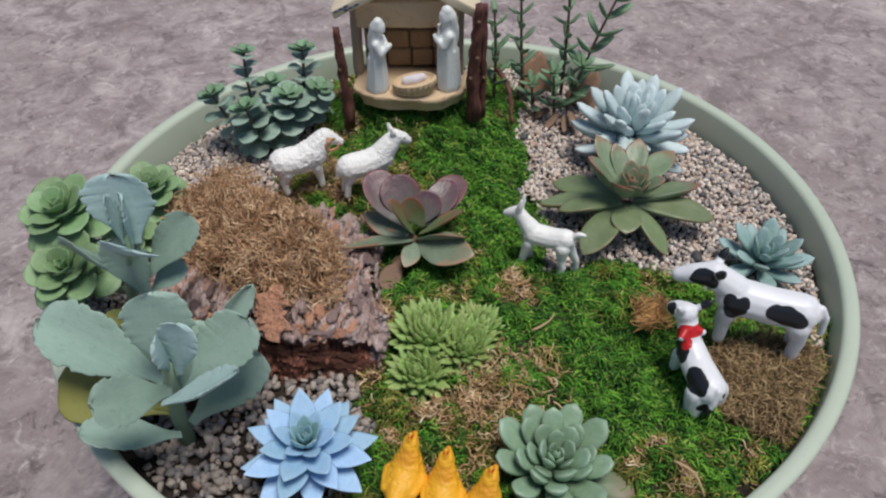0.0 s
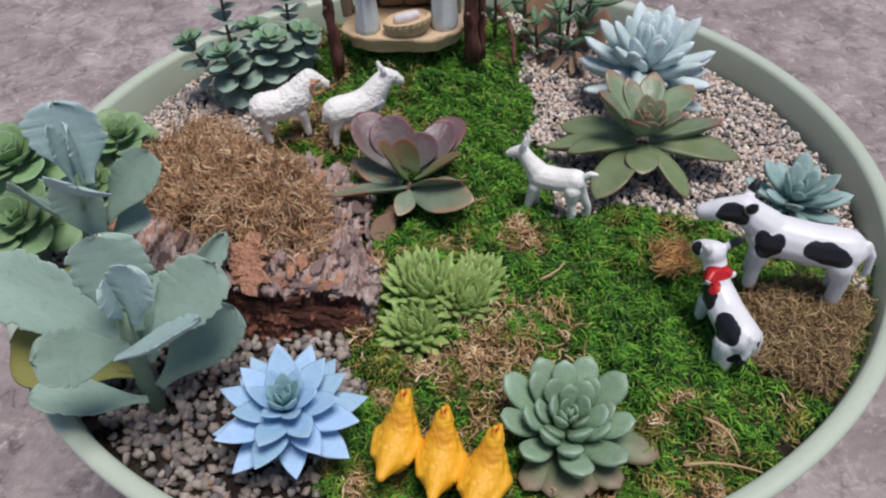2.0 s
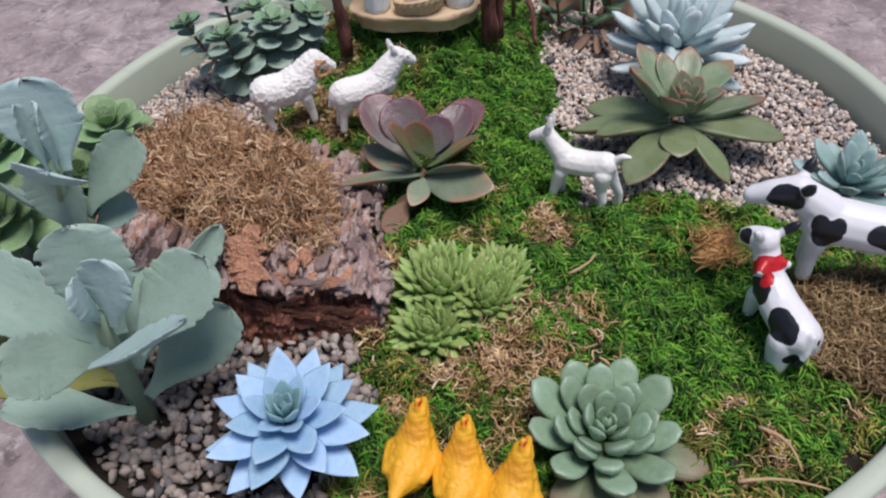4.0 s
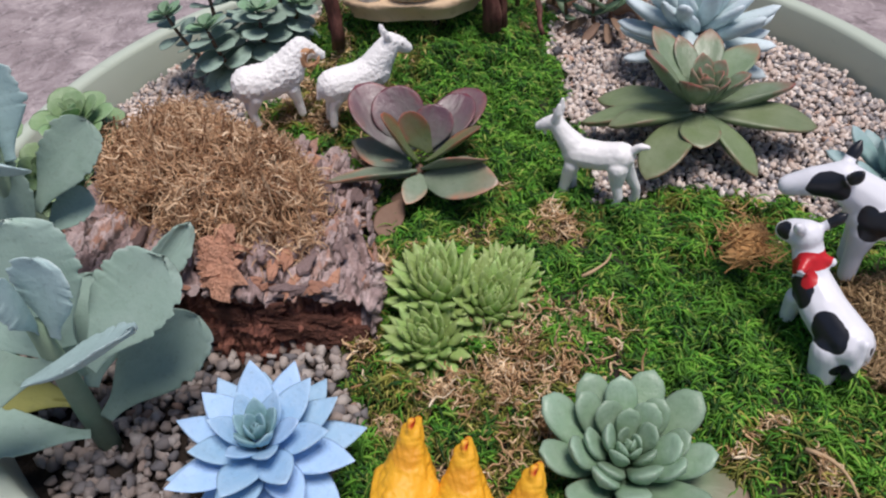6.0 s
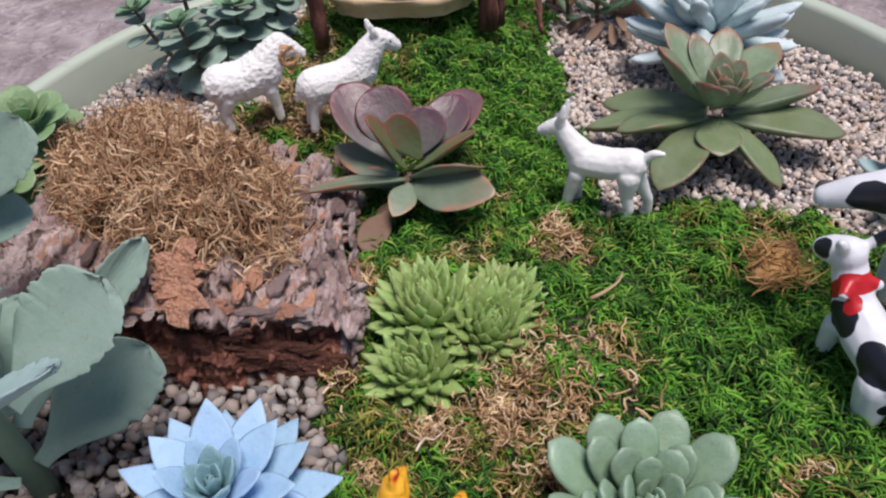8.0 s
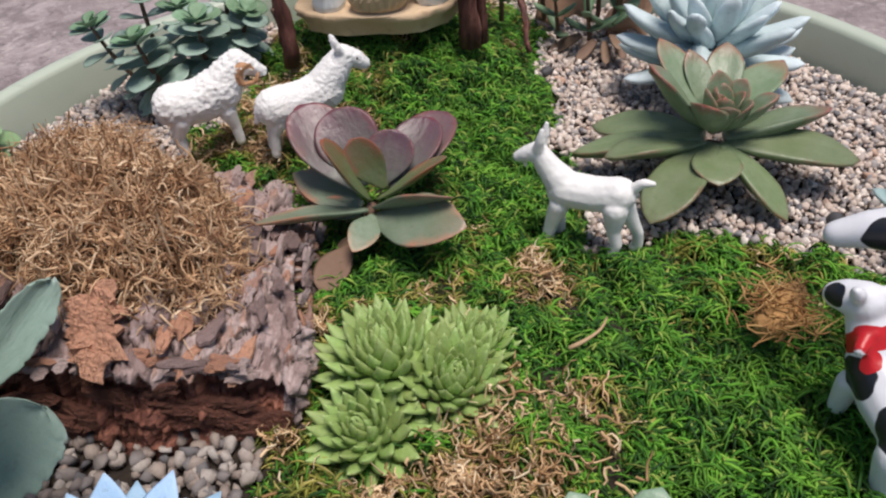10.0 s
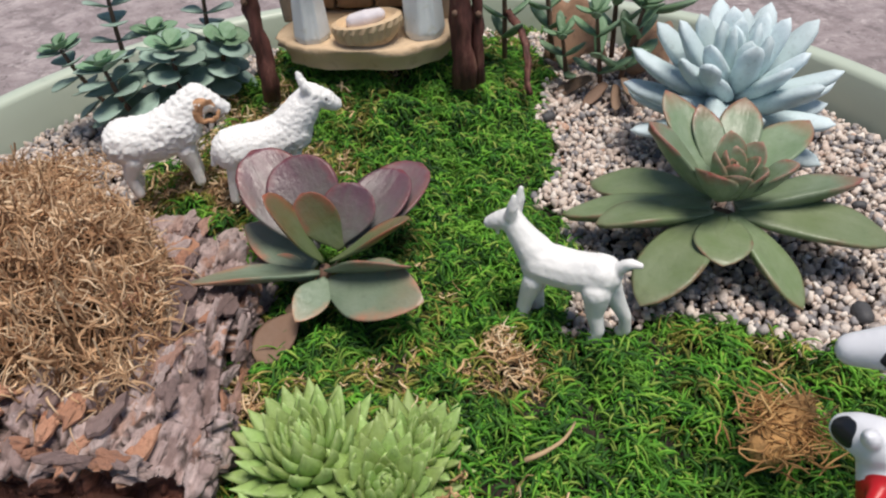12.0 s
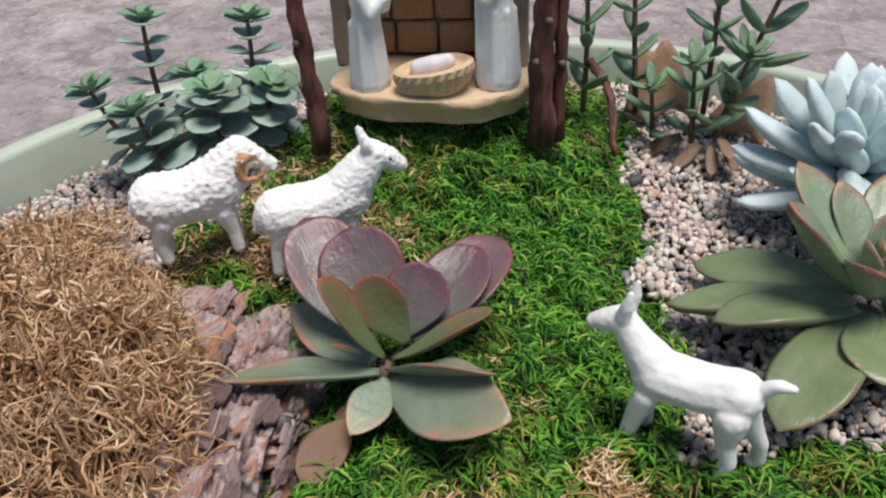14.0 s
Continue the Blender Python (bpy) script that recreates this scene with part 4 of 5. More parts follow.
def build_jade_rosette():
    a = [leaf_mesh("leaf", L_JADE, "spoon", 0.44, 0.26, 0.06, 0.16, 12, 12, keel=0.3, seed=s) for s in range(3)]
    b = [leaf_mesh("leaf", L_JADE, "spoon", 0.52, 0.28, 0.07, 0.20, 11, 12, keel=0.3, seed=s) for s in range(2)]
    o = leaf_mesh("leaf", L_JADE_OLD, "spoon", 0.55, 0.36, 0.0, 0.06, 10, 12, seed=4)
    root = rosette("sage_rosette", 0.0405, -0.1475, 0.0865, "plump sage-green rosette succulent in moss", [
        (9, 20, 0.004, 0.002, 27, 0.0262, a), (8, 0, 0.004, 0.0045, 42, 0.0215, a), (6, 25, 0.003, 0.007, 47, 0.0170, b), (5, 5, 0.002, 0.009, 57, 0.0130, b),
        (4, 30, 0.0012, 0.0105, 68, 0.0090, b), (3, 0, 0.0005, 0.0115, 80, 0.0065, b)], (6, 2), "rosette succulents", seed=9)
    for az, L in ((-168, 0.022), (-146, 0.024), (-196, 0.023), (-214, 0.024), (-105, 0.030), (-183, 0.026)):
        ob = part("old_leaf", o, None, root, "reddish brown older leaf")
        ob.matrix_basis = pose(0, 0, 0.001, 0, 0, az) @ pose(0, 0.006, 0, 2 if L < 0.03 else -6, 0, 0) @ Matrix.Diagonal((L * 0.85, L, L * 0.8, 1))


def build_agave():
    low = [leaf_mesh("leaf", L_AGAVE_LOW, "agave", 0.48, 0.14, 0.12, -0.05, 14, 12, keel=0.4, seed=s) for s in range(3)]
    mid = [leaf_mesh("leaf", L_AGAVE, "agave", 0.46, 0.13, 0.16, 0.06, 16, 12, keel=0.6, seed=s, red_from=0.45) for s in range(3)]
    inn = [leaf_mesh("leaf", L_AGAVE, "agave", 0.60, 0.15, 0.20, 0.12, 14, 12, keel=0.6, seed=s, red_from=0.4) for s in range(2)]
    root = rosette("red_tipped_rosette", 0.0985, 0.0150, 0.096, "large green rosette succulent with red leaf edges", [
        (5, 20, 0.0025, 0.0115, 60, 0.0175, inn), (4, -10, 0.0018, 0.0125, 68, 0.0140, inn), (3, 30, 0.001, 0.013, 80, 0.010, inn)],
        (4, 2), "rosette succulents", jitter=8, seed=5)
    heart = (0.0985, 0.0150, 0.1035)
    for me, tip, up, w in (
            (low[0], (0.0600, 0.0460, 0.0930), (0, -0.3, 1), 0.72), (low[1], (0.0590, 0.0060, 0.1035), (0, 0.25, 1), 0.95), (low[2], (0.0495, 0.0215, 0.0970), (0, 0.1, 1), 0.62), (low[0], (0.0695, -0.0225, 0.0970), (-0.2, 0.0, 1), 0.95),
            (low[1], (0.0930, -0.0140, 0.1035), (0, 0.0, 1), 1.35), (low[2], (0.1175, -0.0165, 0.0900), (0.3, 0.0, 1), 0.85), (low[1], (0.1470, 0.0050, 0.0985), (0, -0.15, 1), 0.80), (mid[0], (0.1400, 0.0200, 0.1070), (0, 0.2, 1), 0.78),
            (mid[1], (0.0715, 0.0150, 0.1300), (0, 0, 1), 0.95), (mid[2], (0.0810, 0.0410, 0.1275), (0, 0, 1), 0.85), (mid[0], (0.0915, 0.0380, 0.1245), (0, 0, 1), 0.85), (mid[1], (0.1070, 0.0440, 0.1230), (0, 0, 1), 0.95),
            (mid[2], (0.1280, 0.0400, 0.1160), (0, 0, 1), 0.95), (inn[0], (0.0870, -0.0010, 0.1225), (0, 0, 1), 1.0), (inn[1], (0.1165, 0.0075, 0.1200), (0, 0, 1), 0.95)):
        d = Vector((tip[0] - heart[0], tip[1] - heart[1], 0)).normalized()
        place_leaf(root, me, Vector(heart) + d * 0.004 + Vector((0, 0, -0.002 if tip[2] < 0.11 else 0.004)), tip, up, w)


def build_pale():
    a = [leaf_mesh("leaf", L_PALE, "finger", 0.30, 0.24, 0.0, 0.10, 11, 10, seed=s) for s in range(4)]
    b = [leaf_mesh("leaf", L_PALE, "finger", 0.36, 0.28, 0.0, 0.12, 10, 10, seed=s) for s in range(2)]
    root = rosette("chalky_rosette", 0.1105, 0.0745, 0.098, "chalky pale blue finger-leaved succulent in gravel", [
        (8, 15, 0.004, 0.002, -2, 0.031, a), (9, 35, 0.004, 0.006, 16, 0.034, a), (9, 5, 0.004, 0.010, 33, 0.034, a), (8, 28, 0.003, 0.013, 48, 0.032, a), (6, 10, 0.002, 0.015, 62, 0.027, b), (5, 30, 0.001, 0.017, 76, 0.022, b)],
        (8, 0), "rosette succulents", jitter=12, seed=21)
    o = leaf_mesh("leaf", L_PALE, "finger", 0.46, 0.40, 0.0, 0.0, 9, 10, seed=6)
    place_leaf(root, o, (0.0985, 0.057, 0.123), (0.0955, 0.045, 0.1345), (0, -0.5, 1))
    place_leaf(root, o, (0.1, 0.056, 0.117), (0.100, 0.040, 0.117), (0, 0, 1))


def build_teal():
    a = [leaf_mesh("leaf", L_TEAL, "agave", 0.42, 0.22, 0.08, 0.14, 11, 10, seed=s) for s in range(3)]
    rosette("teal_rosette", 0.1655, -0.0235, 0.0865, "small blue-teal rosette succulent in gravel", [
        (7, 10, 0.003, 0.002, 10, 0.024, a), (6, 38, 0.003, 0.005, 34, 0.021, a), (5, 10, 0.002, 0.008, 55, 0.016, a), (3, 40, 0.001, 0.010, 75, 0.010, a)], (6, 0), "rosette succulents", jitter=8, seed=31)


def build_houseleeks():
    a = [leaf_mesh("leaf", L_SEMP, "spike", 0.50, 0.26, 0.08, 0.30, 7, 6, seed=s) for s in range(3)]
    heads = [(-0.0125, -0.0765, 0.0940, 0.0180, 6, "large"), (0.0065, -0.0845, 0.0930, 0.0158, -8, "rounded"), (-0.0165, -0.0985, 0.0905, 0.0148, 10, "small"), (0.0135, -0.0710, 0.0925, 0.0134, -14, "small")]
    for n, (x, y, z, r, t, word) in enumerate(heads):
        root = thing("houseleek", x, y, z, word + " lime-green houseleek rosette of spiky leaves", "succulent", "houseleek cluster")
        lean = pose(0, 0, 0, 14 if n in (1, 2) else 0, -t, 0)
        total = 88 if n < 2 else 66
        for i in range(total):
            f = i / total
            el = -12 + 98 * f ** 0.75
            L = r * (0.74 - 0.38 * f ** 2) * rng.uniform(0.88, 1.12)
            ob = part("leaf", a[i % 3], None, root)
            ob.matrix_basis = lean @ pose(0, 0, -0.004 + r * 0.52 * f, 0, 0, i * 137.5 + 40 * n) @ pose(0, r * 0.48 * (1 - f ** 1.5), 0, el + rng.uniform(-6, 6), 0, 0) @ Matrix.Diagonal((L, L, L, 1))
        core = bmesh.new()
        bmesh.ops.create_icosphere(core, subdivisions=2, radius=r * 0.52, matrix=Matrix.Translation((0, 0, -0.003)))
        part("core", core, L_SEMP, root)


def build_flapjack():
    root = thing("paddle_plant", -0.023, -0.014, 0.088, "paddle-leaved succulent flushed purple with red rims", "succulent", "rosette succulents")
    pu = [leaf_mesh("leaf", L_FLAP_P, "round", 0.74, 0.07, 0.10, 0.06, 18, 14, seed=s) for s in range(2)]
    gr = leaf_mesh("leaf", L_FLAP_G, "round", 0.62, 0.08, 0.12, 0.10, 18, 14, seed=3)
    lo = leaf_mesh("leaf", L_FLAP_L, "paddle", 0.60, 0.075, 0.10, -0.05, 18, 14, seed=4)
    dr = leaf_mesh("leaf", L_DRY, "round", 0.6, 0.06, 0.1, -0.06, 12, 10, seed=5)
    part("stem", tube_mesh("stem", [(-0.003, -0.002, -0.012), (0, 0, 0.004), (0.002, -0.002, 0.009), (0.003, -0.002, 0.014)], [0.0028, 0.0026, 0.0022, 0.0016], 8), STEM_B, root)
    for me, b, t, n, w in (
        (pu[0], (-0.024, -0.010, 0.103), (-0.0455, 0.0125, 0.1230), (0.3, -0.5, 0.7), 0.80), (pu[1], (-0.021, -0.008, 0.105), (-0.0335, 0.0100, 0.1225), (0.15, -0.75, 0.6), 1.05),
        (pu[0], (-0.017, -0.010, 0.105), (-0.0110, 0.0020, 0.1190), (-0.1, -0.8, 0.6), 1.15), (pu[1], (-0.015, -0.008, 0.103), (0.0050, 0.0230, 0.1110), (-0.25, -0.5, 0.8), 0.72),
        (pu[0], (-0.015, -0.009, 0.104), (0.0005, 0.0140, 0.1150), (-0.25, -0.6, 0.75), 0.82),
        (gr, (-0.020, -0.016, 0.104), (-0.0350, -0.0190, 0.1275), (0.85, 0.0, 0.5), 0.66), (gr, (-0.015, -0.013, 0.106), (-0.0255, -0.0085, 0.1230), (0.15, -0.8, 0.45), 0.95),
        (gr, (-0.018, -0.017, 0.105), (0.0065, -0.0120, 0.1140), (-0.25, 0.30, 0.9), 0.75), (lo, (-0.019, -0.018, 0.102), (0.0075, -0.0265, 0.1130), (-0.1, 0.75, 0.7), 0.72),
        (lo, (-0.021, -0.019, 0.102), (-0.0585, -0.0255, 0.1050), (0.1, 0.40, 0.9), 0.62), (lo, (-0.019, -0.020, 0.099), (0.0105, -0.0350, 0.1070), (0.05, -0.45, 0.9), 0.98),
        (lo, (-0.019, -0.019, 0.100), (-0.0250, -0.0350, 0.0985), (0.15, -0.45, 0.9), 1.0), (lo, (-0.024, -0.013, 0.099), (-0.0490, 0.0010, 0.1050), (0.3, -0.7, 0.7), 0.75),
        (lo, (-0.024, -0.015, 0.097), (-0.0400, -0.0100, 0.1000), (0.2, -0.7, 0.7), 0.8), (dr, (-0.027, -0.024, 0.092), (-0.0365, -0.0410, 0.0885), (0, -0.4, 1), 1.0), (dr, (-0.025, -0.022, 0.094), (-0.0330, -0.0230, 0.0900), (0, -0.4, 1), 0.6)):
        place_leaf(root, me, b, t, n, w)


def build_kalanchoe():
    f = [leaf_mesh("leaf", L_KAL, "felt", 0.66, 0.065, 0.07, 0.05, 64, 28, serr=0.20, teeth=9, seed=s) for s in range(3)]
    y = [leaf_mesh("leaf", L_KAL_YOUNG, "felt", 0.58, 0.11, 0.08, 0.05, 60, 28, serr=0.24, teeth=8, seed=s + 5) for s in range(2)]
    old = leaf_mesh("leaf", L_KAL_OLD, "felt", 0.7, 0.06, 0.08, -0.05, 40, 20, serr=0.03, teeth=7, seed=9)
    a = thing("felt_plant", -0.118, -0.129, 0.083, "tall grey-green felted succulent with scalloped leaves", "succulent", "felted plants")
    o = a.matrix_basis.translation
    part("stem", tube_mesh("stem", [(0, 0, -0.01), (0.001, -0.002, 0.02), (0.006, -0.008, 0.045), (0.011, -0.014, 0.070)], [0.0036, 0.0034, 0.003, 0.0022], 10), STEM_G, a)
    for me, b, t, n, w in (
        (f[0], (-0.1100, -0.1330, 0.1330), (-0.1145, -0.1225, 0.1700), (0.15, -0.85, 0.4), 1.0), (f[1], (-0.1180, -0.1290, 0.1250), (-0.1700, -0.1085, 0.1390), (-0.15, -0.65, 0.8), 0.66),
        (f[2], (-0.1060, -0.1360, 0.1290), (-0.0815, -0.1180, 0.1500), (0.0, -0.85, 0.5), 0.95), (f[0], (-0.1130, -0.1310, 0.0980), (-0.0830, -0.1120, 0.1220), (0.35, -0.8, 0.4), 0.8),
        (f[1], (-0.1160, -0.1080, 0.1060), (-0.0925, -0.0785, 0.1295), (0.45, -0.7, 0.3), 0.38), (y[0], (-0.1065, -0.1430, 0.1510), (-0.1045, -0.1490, 0.1715), (-1.0, -0.3, 0.3), 0.8),
        (y[1], (-0.1035, -0.1430, 0.1480), (-0.0985, -0.1400, 0.1725), (-0.15, -0.9, 0.3), 1.05), (y[0], (-0.1065, -0.1560, 0.1470), (-0.0785, -0.1500, 0.1555), (0.05, 0.35, 0.92), 0.95),
        (f[2], (-0.1090, -0.1430, 0.1360), (-0.1320, -0.1580, 0.1490), (-0.1, -0.65, 0.75), 0.95), (f[0], (-0.1155, -0.1370, 0.0980), (-0.1490, -0.1500, 0.1160), (-0.2, 0.0, 0.95), 0.72),
        (old, (-0.1210, -0.1270, 0.1030), (-0.1690, -0.1220, 0.1130), (-0.1, -0.5, 0.85), 0.80), (f[1], (-0.1140, -0.1280, 0.1090), (-0.1100, -0.1040, 0.1330), (0.1, -0.85, 0.45), 1.1),
        (f[2], (-0.1150, -0.1290, 0.1150), (-0.1290, -0.1080, 0.1420), (-0.2, -0.85, 0.45), 1.0)):
        place_leaf(a, me, b, t, n, w)
    b2 = thing("felt_plant", -0.151, -0.076, 0.083, "young silver-green felted succulent with toothed leaves", "succulent", "felted plants")
    part("stem", tube_mesh("stem", [(0, 0, -0.01), (0.003, -0.004, 0.03), (0.012, -0.012, 0.06), (0.020, -0.017, 0.088)], [0.0032, 0.003, 0.0026, 0.002], 10), STEM_G, b2)
    for me, b, t, n, w in (
        (y[0], (-0.1310, -0.0920, 0.1660), (-0.1340, -0.0830, 0.1955), (0.1, -0.9, 0.35), 1.45), (y[1], (-0.1325, -0.0950, 0.1690), (-0.1350, -0.0935, 0.1925), (1, -0.25, 0.1), 0.55),
        (y[1], (-0.1295, -0.0945, 0.1690), (-0.1275, -0.0920, 0.1920), (-1, -0.4, 0.1), 0.55), (y[0], (-0.1320, -0.0950, 0.1640), (-0.1235, -0.1110, 0.1790), (0.25, 0.6, 0.75), 1.55),
        (f[0], (-0.1290, -0.0920, 0.1480), (-0.1110, -0.0760, 0.1680), (0.1, -0.85, 0.45), 0.78), (f[1], (-0.1360, -0.0930, 0.1480), (-0.1740, -0.0745, 0.1490), (0.35, 0.75, 0.55), 0.42),
        (f[2], (-0.1310, -0.0960, 0.1400), (-0.1385, -0.0870, 0.1660), (-0.1, -0.9, 0.4), 1.15), (f[0], (-0.1310, -0.0920, 0.1380), (-0.1180, -0.0800, 0.1450), (0.15, -0.75, 0.6), 0.85),
        (old, (-0.1490, -0.0790, 0.1150), (-0.1560, -0.0900, 0.1160), (0, -0.6, 0.8), 1.0)):
        place_leaf(b2, me, b, t, n, w)


def build_aeonium():
    m = [leaf_mesh("leaf", L_AEON, "round", 0.82, 0.10, 0.12, 0.10, 12, 10, seed=s) for s in range(3)]
    for x, y, z, r, tl in ((-0.186, -0.040, 0.136, 0.0215, (10, -8)), (-0.178, -0.066, 0.124, 0.0210, (22, -6)), (-0.161, 0.002, 0.117, 0.0170, (8, 4)), (-0.170, -0.018, 0.106, 0.0150, (25, 10))):
        root = rosette("green_rosette", x, y, z, "bright green round-leaved rosette leaning over the rim", [
            (6, 10, 0.002, -0.001, -10, r, m), (6, 40, 0.002, 0.002, 14, r * 0.92, m), (5, 5, 0.002, 0.004, 36, r * 0.7, m), (4, 30, 0.001, 0.006, 58, r * 0.48, m), (3, 0, 0.0004, 0.007, 76, r * 0.3, m)], tl, "green rosettes", jitter=7, stem=0.0022, stem_mat=STEM_G, seed=int(1000 * r))
        d = Vector((-0.158, -0.03, 0.08)) - Vector((x, y, z))
        part("stalk", tube_mesh("stalk", [(0, 0, -0.002), d * 0.5 + Vector((0, 0, -0.008)), d], [0.002, 0.0022, 0.0026], 7), STEM_G, root)


def sprig(root, base, top, pairs, leaf, heart, size, bow=(0, 0, 0), r0=0.0016, start=0.25, rise=0.3, crown=True, stem_mat=None, seed=0):
    """A leafy shoot under a thing: crossed pairs of leaves up a stem, with a rosette of young leaves on top."""
    o = root.matrix_basis.translation
    r = random.Random(seed)
    b, t = Vector(base), Vector(top)
    at = lambda f: b.lerp(t, f) + Vector(bow) * math.sin(math.pi * f)
    part("stem", tube_mesh("stem", [at(i / 6) - o for i in range(7)], [r0 * (1.1 - 0.45 * i / 6) for i in range(7)], 7), stem_mat or STEM_B, root)
    for p in range(pairs):
        f = start + (0.97 - start) * p / max(1, pairs - 1)
        d = (at(min(f + 0.05, 1)) - at(f - 0.05)).normalized()
        side = Matrix.Rotation(math.pi / 2 * p + r.uniform(-0.35, 0.35) + seed, 3, d) @ d.orthogonal()
        for s in (1, -1):
            L = size * (1.05 - 0.30 * f) * r.uniform(0.82, 1.12)
            out = (side * s + d * (rise + 0.35 * f + r.uniform(-0.15, 0.15))).normalized()
            place_leaf(root, leaf[r.randrange(len(leaf))], at(f), at(f) + out * L, d + Vector((0, 0, 0.3)) - side * s * 0.3)
    if crown:
        for k in range(6):
            e = rise * 0.6 + 0.1 + 0.13 * k
            side = Matrix.Rotation(k * 2.4, 3, d) @ d.orthogonal()
            L = size * (0.70 - 0.06 * k)
            place_leaf(root, heart, at(1) + d * (0.0004 * k), at(1) + d * (0.0004 * k) + (side + d * e).normalized() * L, d)


def build_sedum():
    leaf = [leaf_mesh("leaf", L_SEDUM, "round", 0.98, 0.12, 0.08, -0.05, 10, 10, seed=s) for s in range(3)]
    heart = leaf_mesh("leaf", L_SEDUM_IN, "round", 0.92, 0.12, 0.12, 0.14, 9, 8, seed=4)
    g = "stonecrop clump"
    for n, (b, t, pairs, size, bow) in enumerate((
            ((-0.122, 0.098, 0.088), (-0.1275, 0.106, 0.1435), 6, 0.0125, (-0.002, 0, 0)), ((-0.100, 0.112, 0.095), (-0.0935, 0.118, 0.1395), 6, 0.0130, (0.002, 0, 0)),
            ((-0.118, 0.088, 0.088), (-0.1255, 0.082, 0.1190), 5, 0.0155, (0, -0.003, 0)), ((-0.128, 0.095, 0.085), (-0.1480, 0.094, 0.1215), 5, 0.0135, (-0.003, 0, 0)),
            ((-0.104, 0.100, 0.092), (-0.1010, 0.092, 0.1220), 5, 0.0155, (0, -0.002, 0)), ((-0.112, 0.104, 0.088), (-0.1130, 0.106, 0.1225), 5, 0.0145, (0, 0, 0)), ((-0.092, 0.108, 0.096), (-0.0830, 0.103, 0.1200), 4, 0.0140, (0, 0, 0)))):
        root = thing("stonecrop_stem", b[0], b[1], b[2], ("tall" if t[2] > 0.13 else "low") + " grey-green stonecrop shoot with rounded leaves", "succulent", g)
        sprig(root, b, t, pairs + 2, leaf, heart, size * 1.06, bow, 0.0012, 0.10, 0.05, seed=n)


def build_crassula():
    leaf = [leaf_mesh("leaf", L_CRAS, "finger", 0.36, 0.20, 0.08, 0.20, 10, 8, seed=s) for s in range(3)]
    g = "narrow-leaved shoots"
    for n, (b, t, pairs, size, bow) in enumerate((
            ((0.0500, 0.138, 0.095), (0.0435, 0.140, 0.182), 9, 0.0125, (-0.001, 0, 0)), ((0.0755, 0.138, 0.095), (0.0735, 0.141, 0.185), 9, 0.0125, (0.001, 0, 0)),
            ((0.0830, 0.133, 0.095), (0.1040, 0.136, 0.166), 6, 0.0185, (-0.002, 0, 0)), ((0.0290, 0.128, 0.100), (0.0270, 0.130, 0.160), 7, 0.0130, (0.001, 0, 0)),
            ((0.0700, 0.124, 0.090), (0.0660, 0.117, 0.123), 4, 0.0130, (0, 0, 0)), ((0.0790, 0.128, 0.090), (0.0850, 0.121, 0.125), 4, 0.0140, (0, 0, 0)), ((0.0560, 0.128, 0.090), (0.0530, 0.122, 0.112), 3, 0.0120, (0, 0, 0)))):
        root = thing("narrow_leaf_shoot", b[0], b[1], b[2], ("upright" if t[2] > 0.15 else "short") + " succulent shoot with paired narrow green leaves", "succulent", g)
        sprig(root, b, t, pairs, leaf, leaf[0], size * 1.15, bow, 0.0011, 0.16, 0.5, crown=n in (2, 4, 5, 6), seed=n + 20)
    dry = leaf_mesh("leaf", L_DRY, "finger", 0.34, 0.10, 0.1, -0.1, 9, 8, seed=2)
    root = thing("withered_leaves", 0.068, 0.120, 0.086, "withered brown and olive leaves at the base of the shoots", "dead leaves")
    for b, t in (((0.076, 0.117, 0.092), (0.075, 0.104, 0.088)), ((0.072, 0.118, 0.092), (0.062, 0.107, 0.089)), ((0.080, 0.118, 0.094), (0.083, 0.104, 0.090)), ((0.066, 0.122, 0.093), (0.050, 0.117, 0.089)), ((0.079, 0.117, 0.095), (0.080, 0.103, 0.096))):
        place_leaf(root, dry, b, t, (0.1, -0.5, 1))


# ---- figurines: each a single plain shape ----
WHITE1, WHITE2 = (0.86, 0.85, 0.83), (0.90, 0.89, 0.87)
BLACK, RED = (0.012, 0.014, 0.020), (0.55, 0.015, 0.02)


def figurine(name, me, x, y, z, yaw, label, category, group="", scale=1.0, tip=0.0):
    ob = new(name, me)
    ob.matrix_basis = pose(x, y, z, 0, tip, yaw) @ Matrix.Scale(scale, 4)
    return tagged(ob, label, category, group)


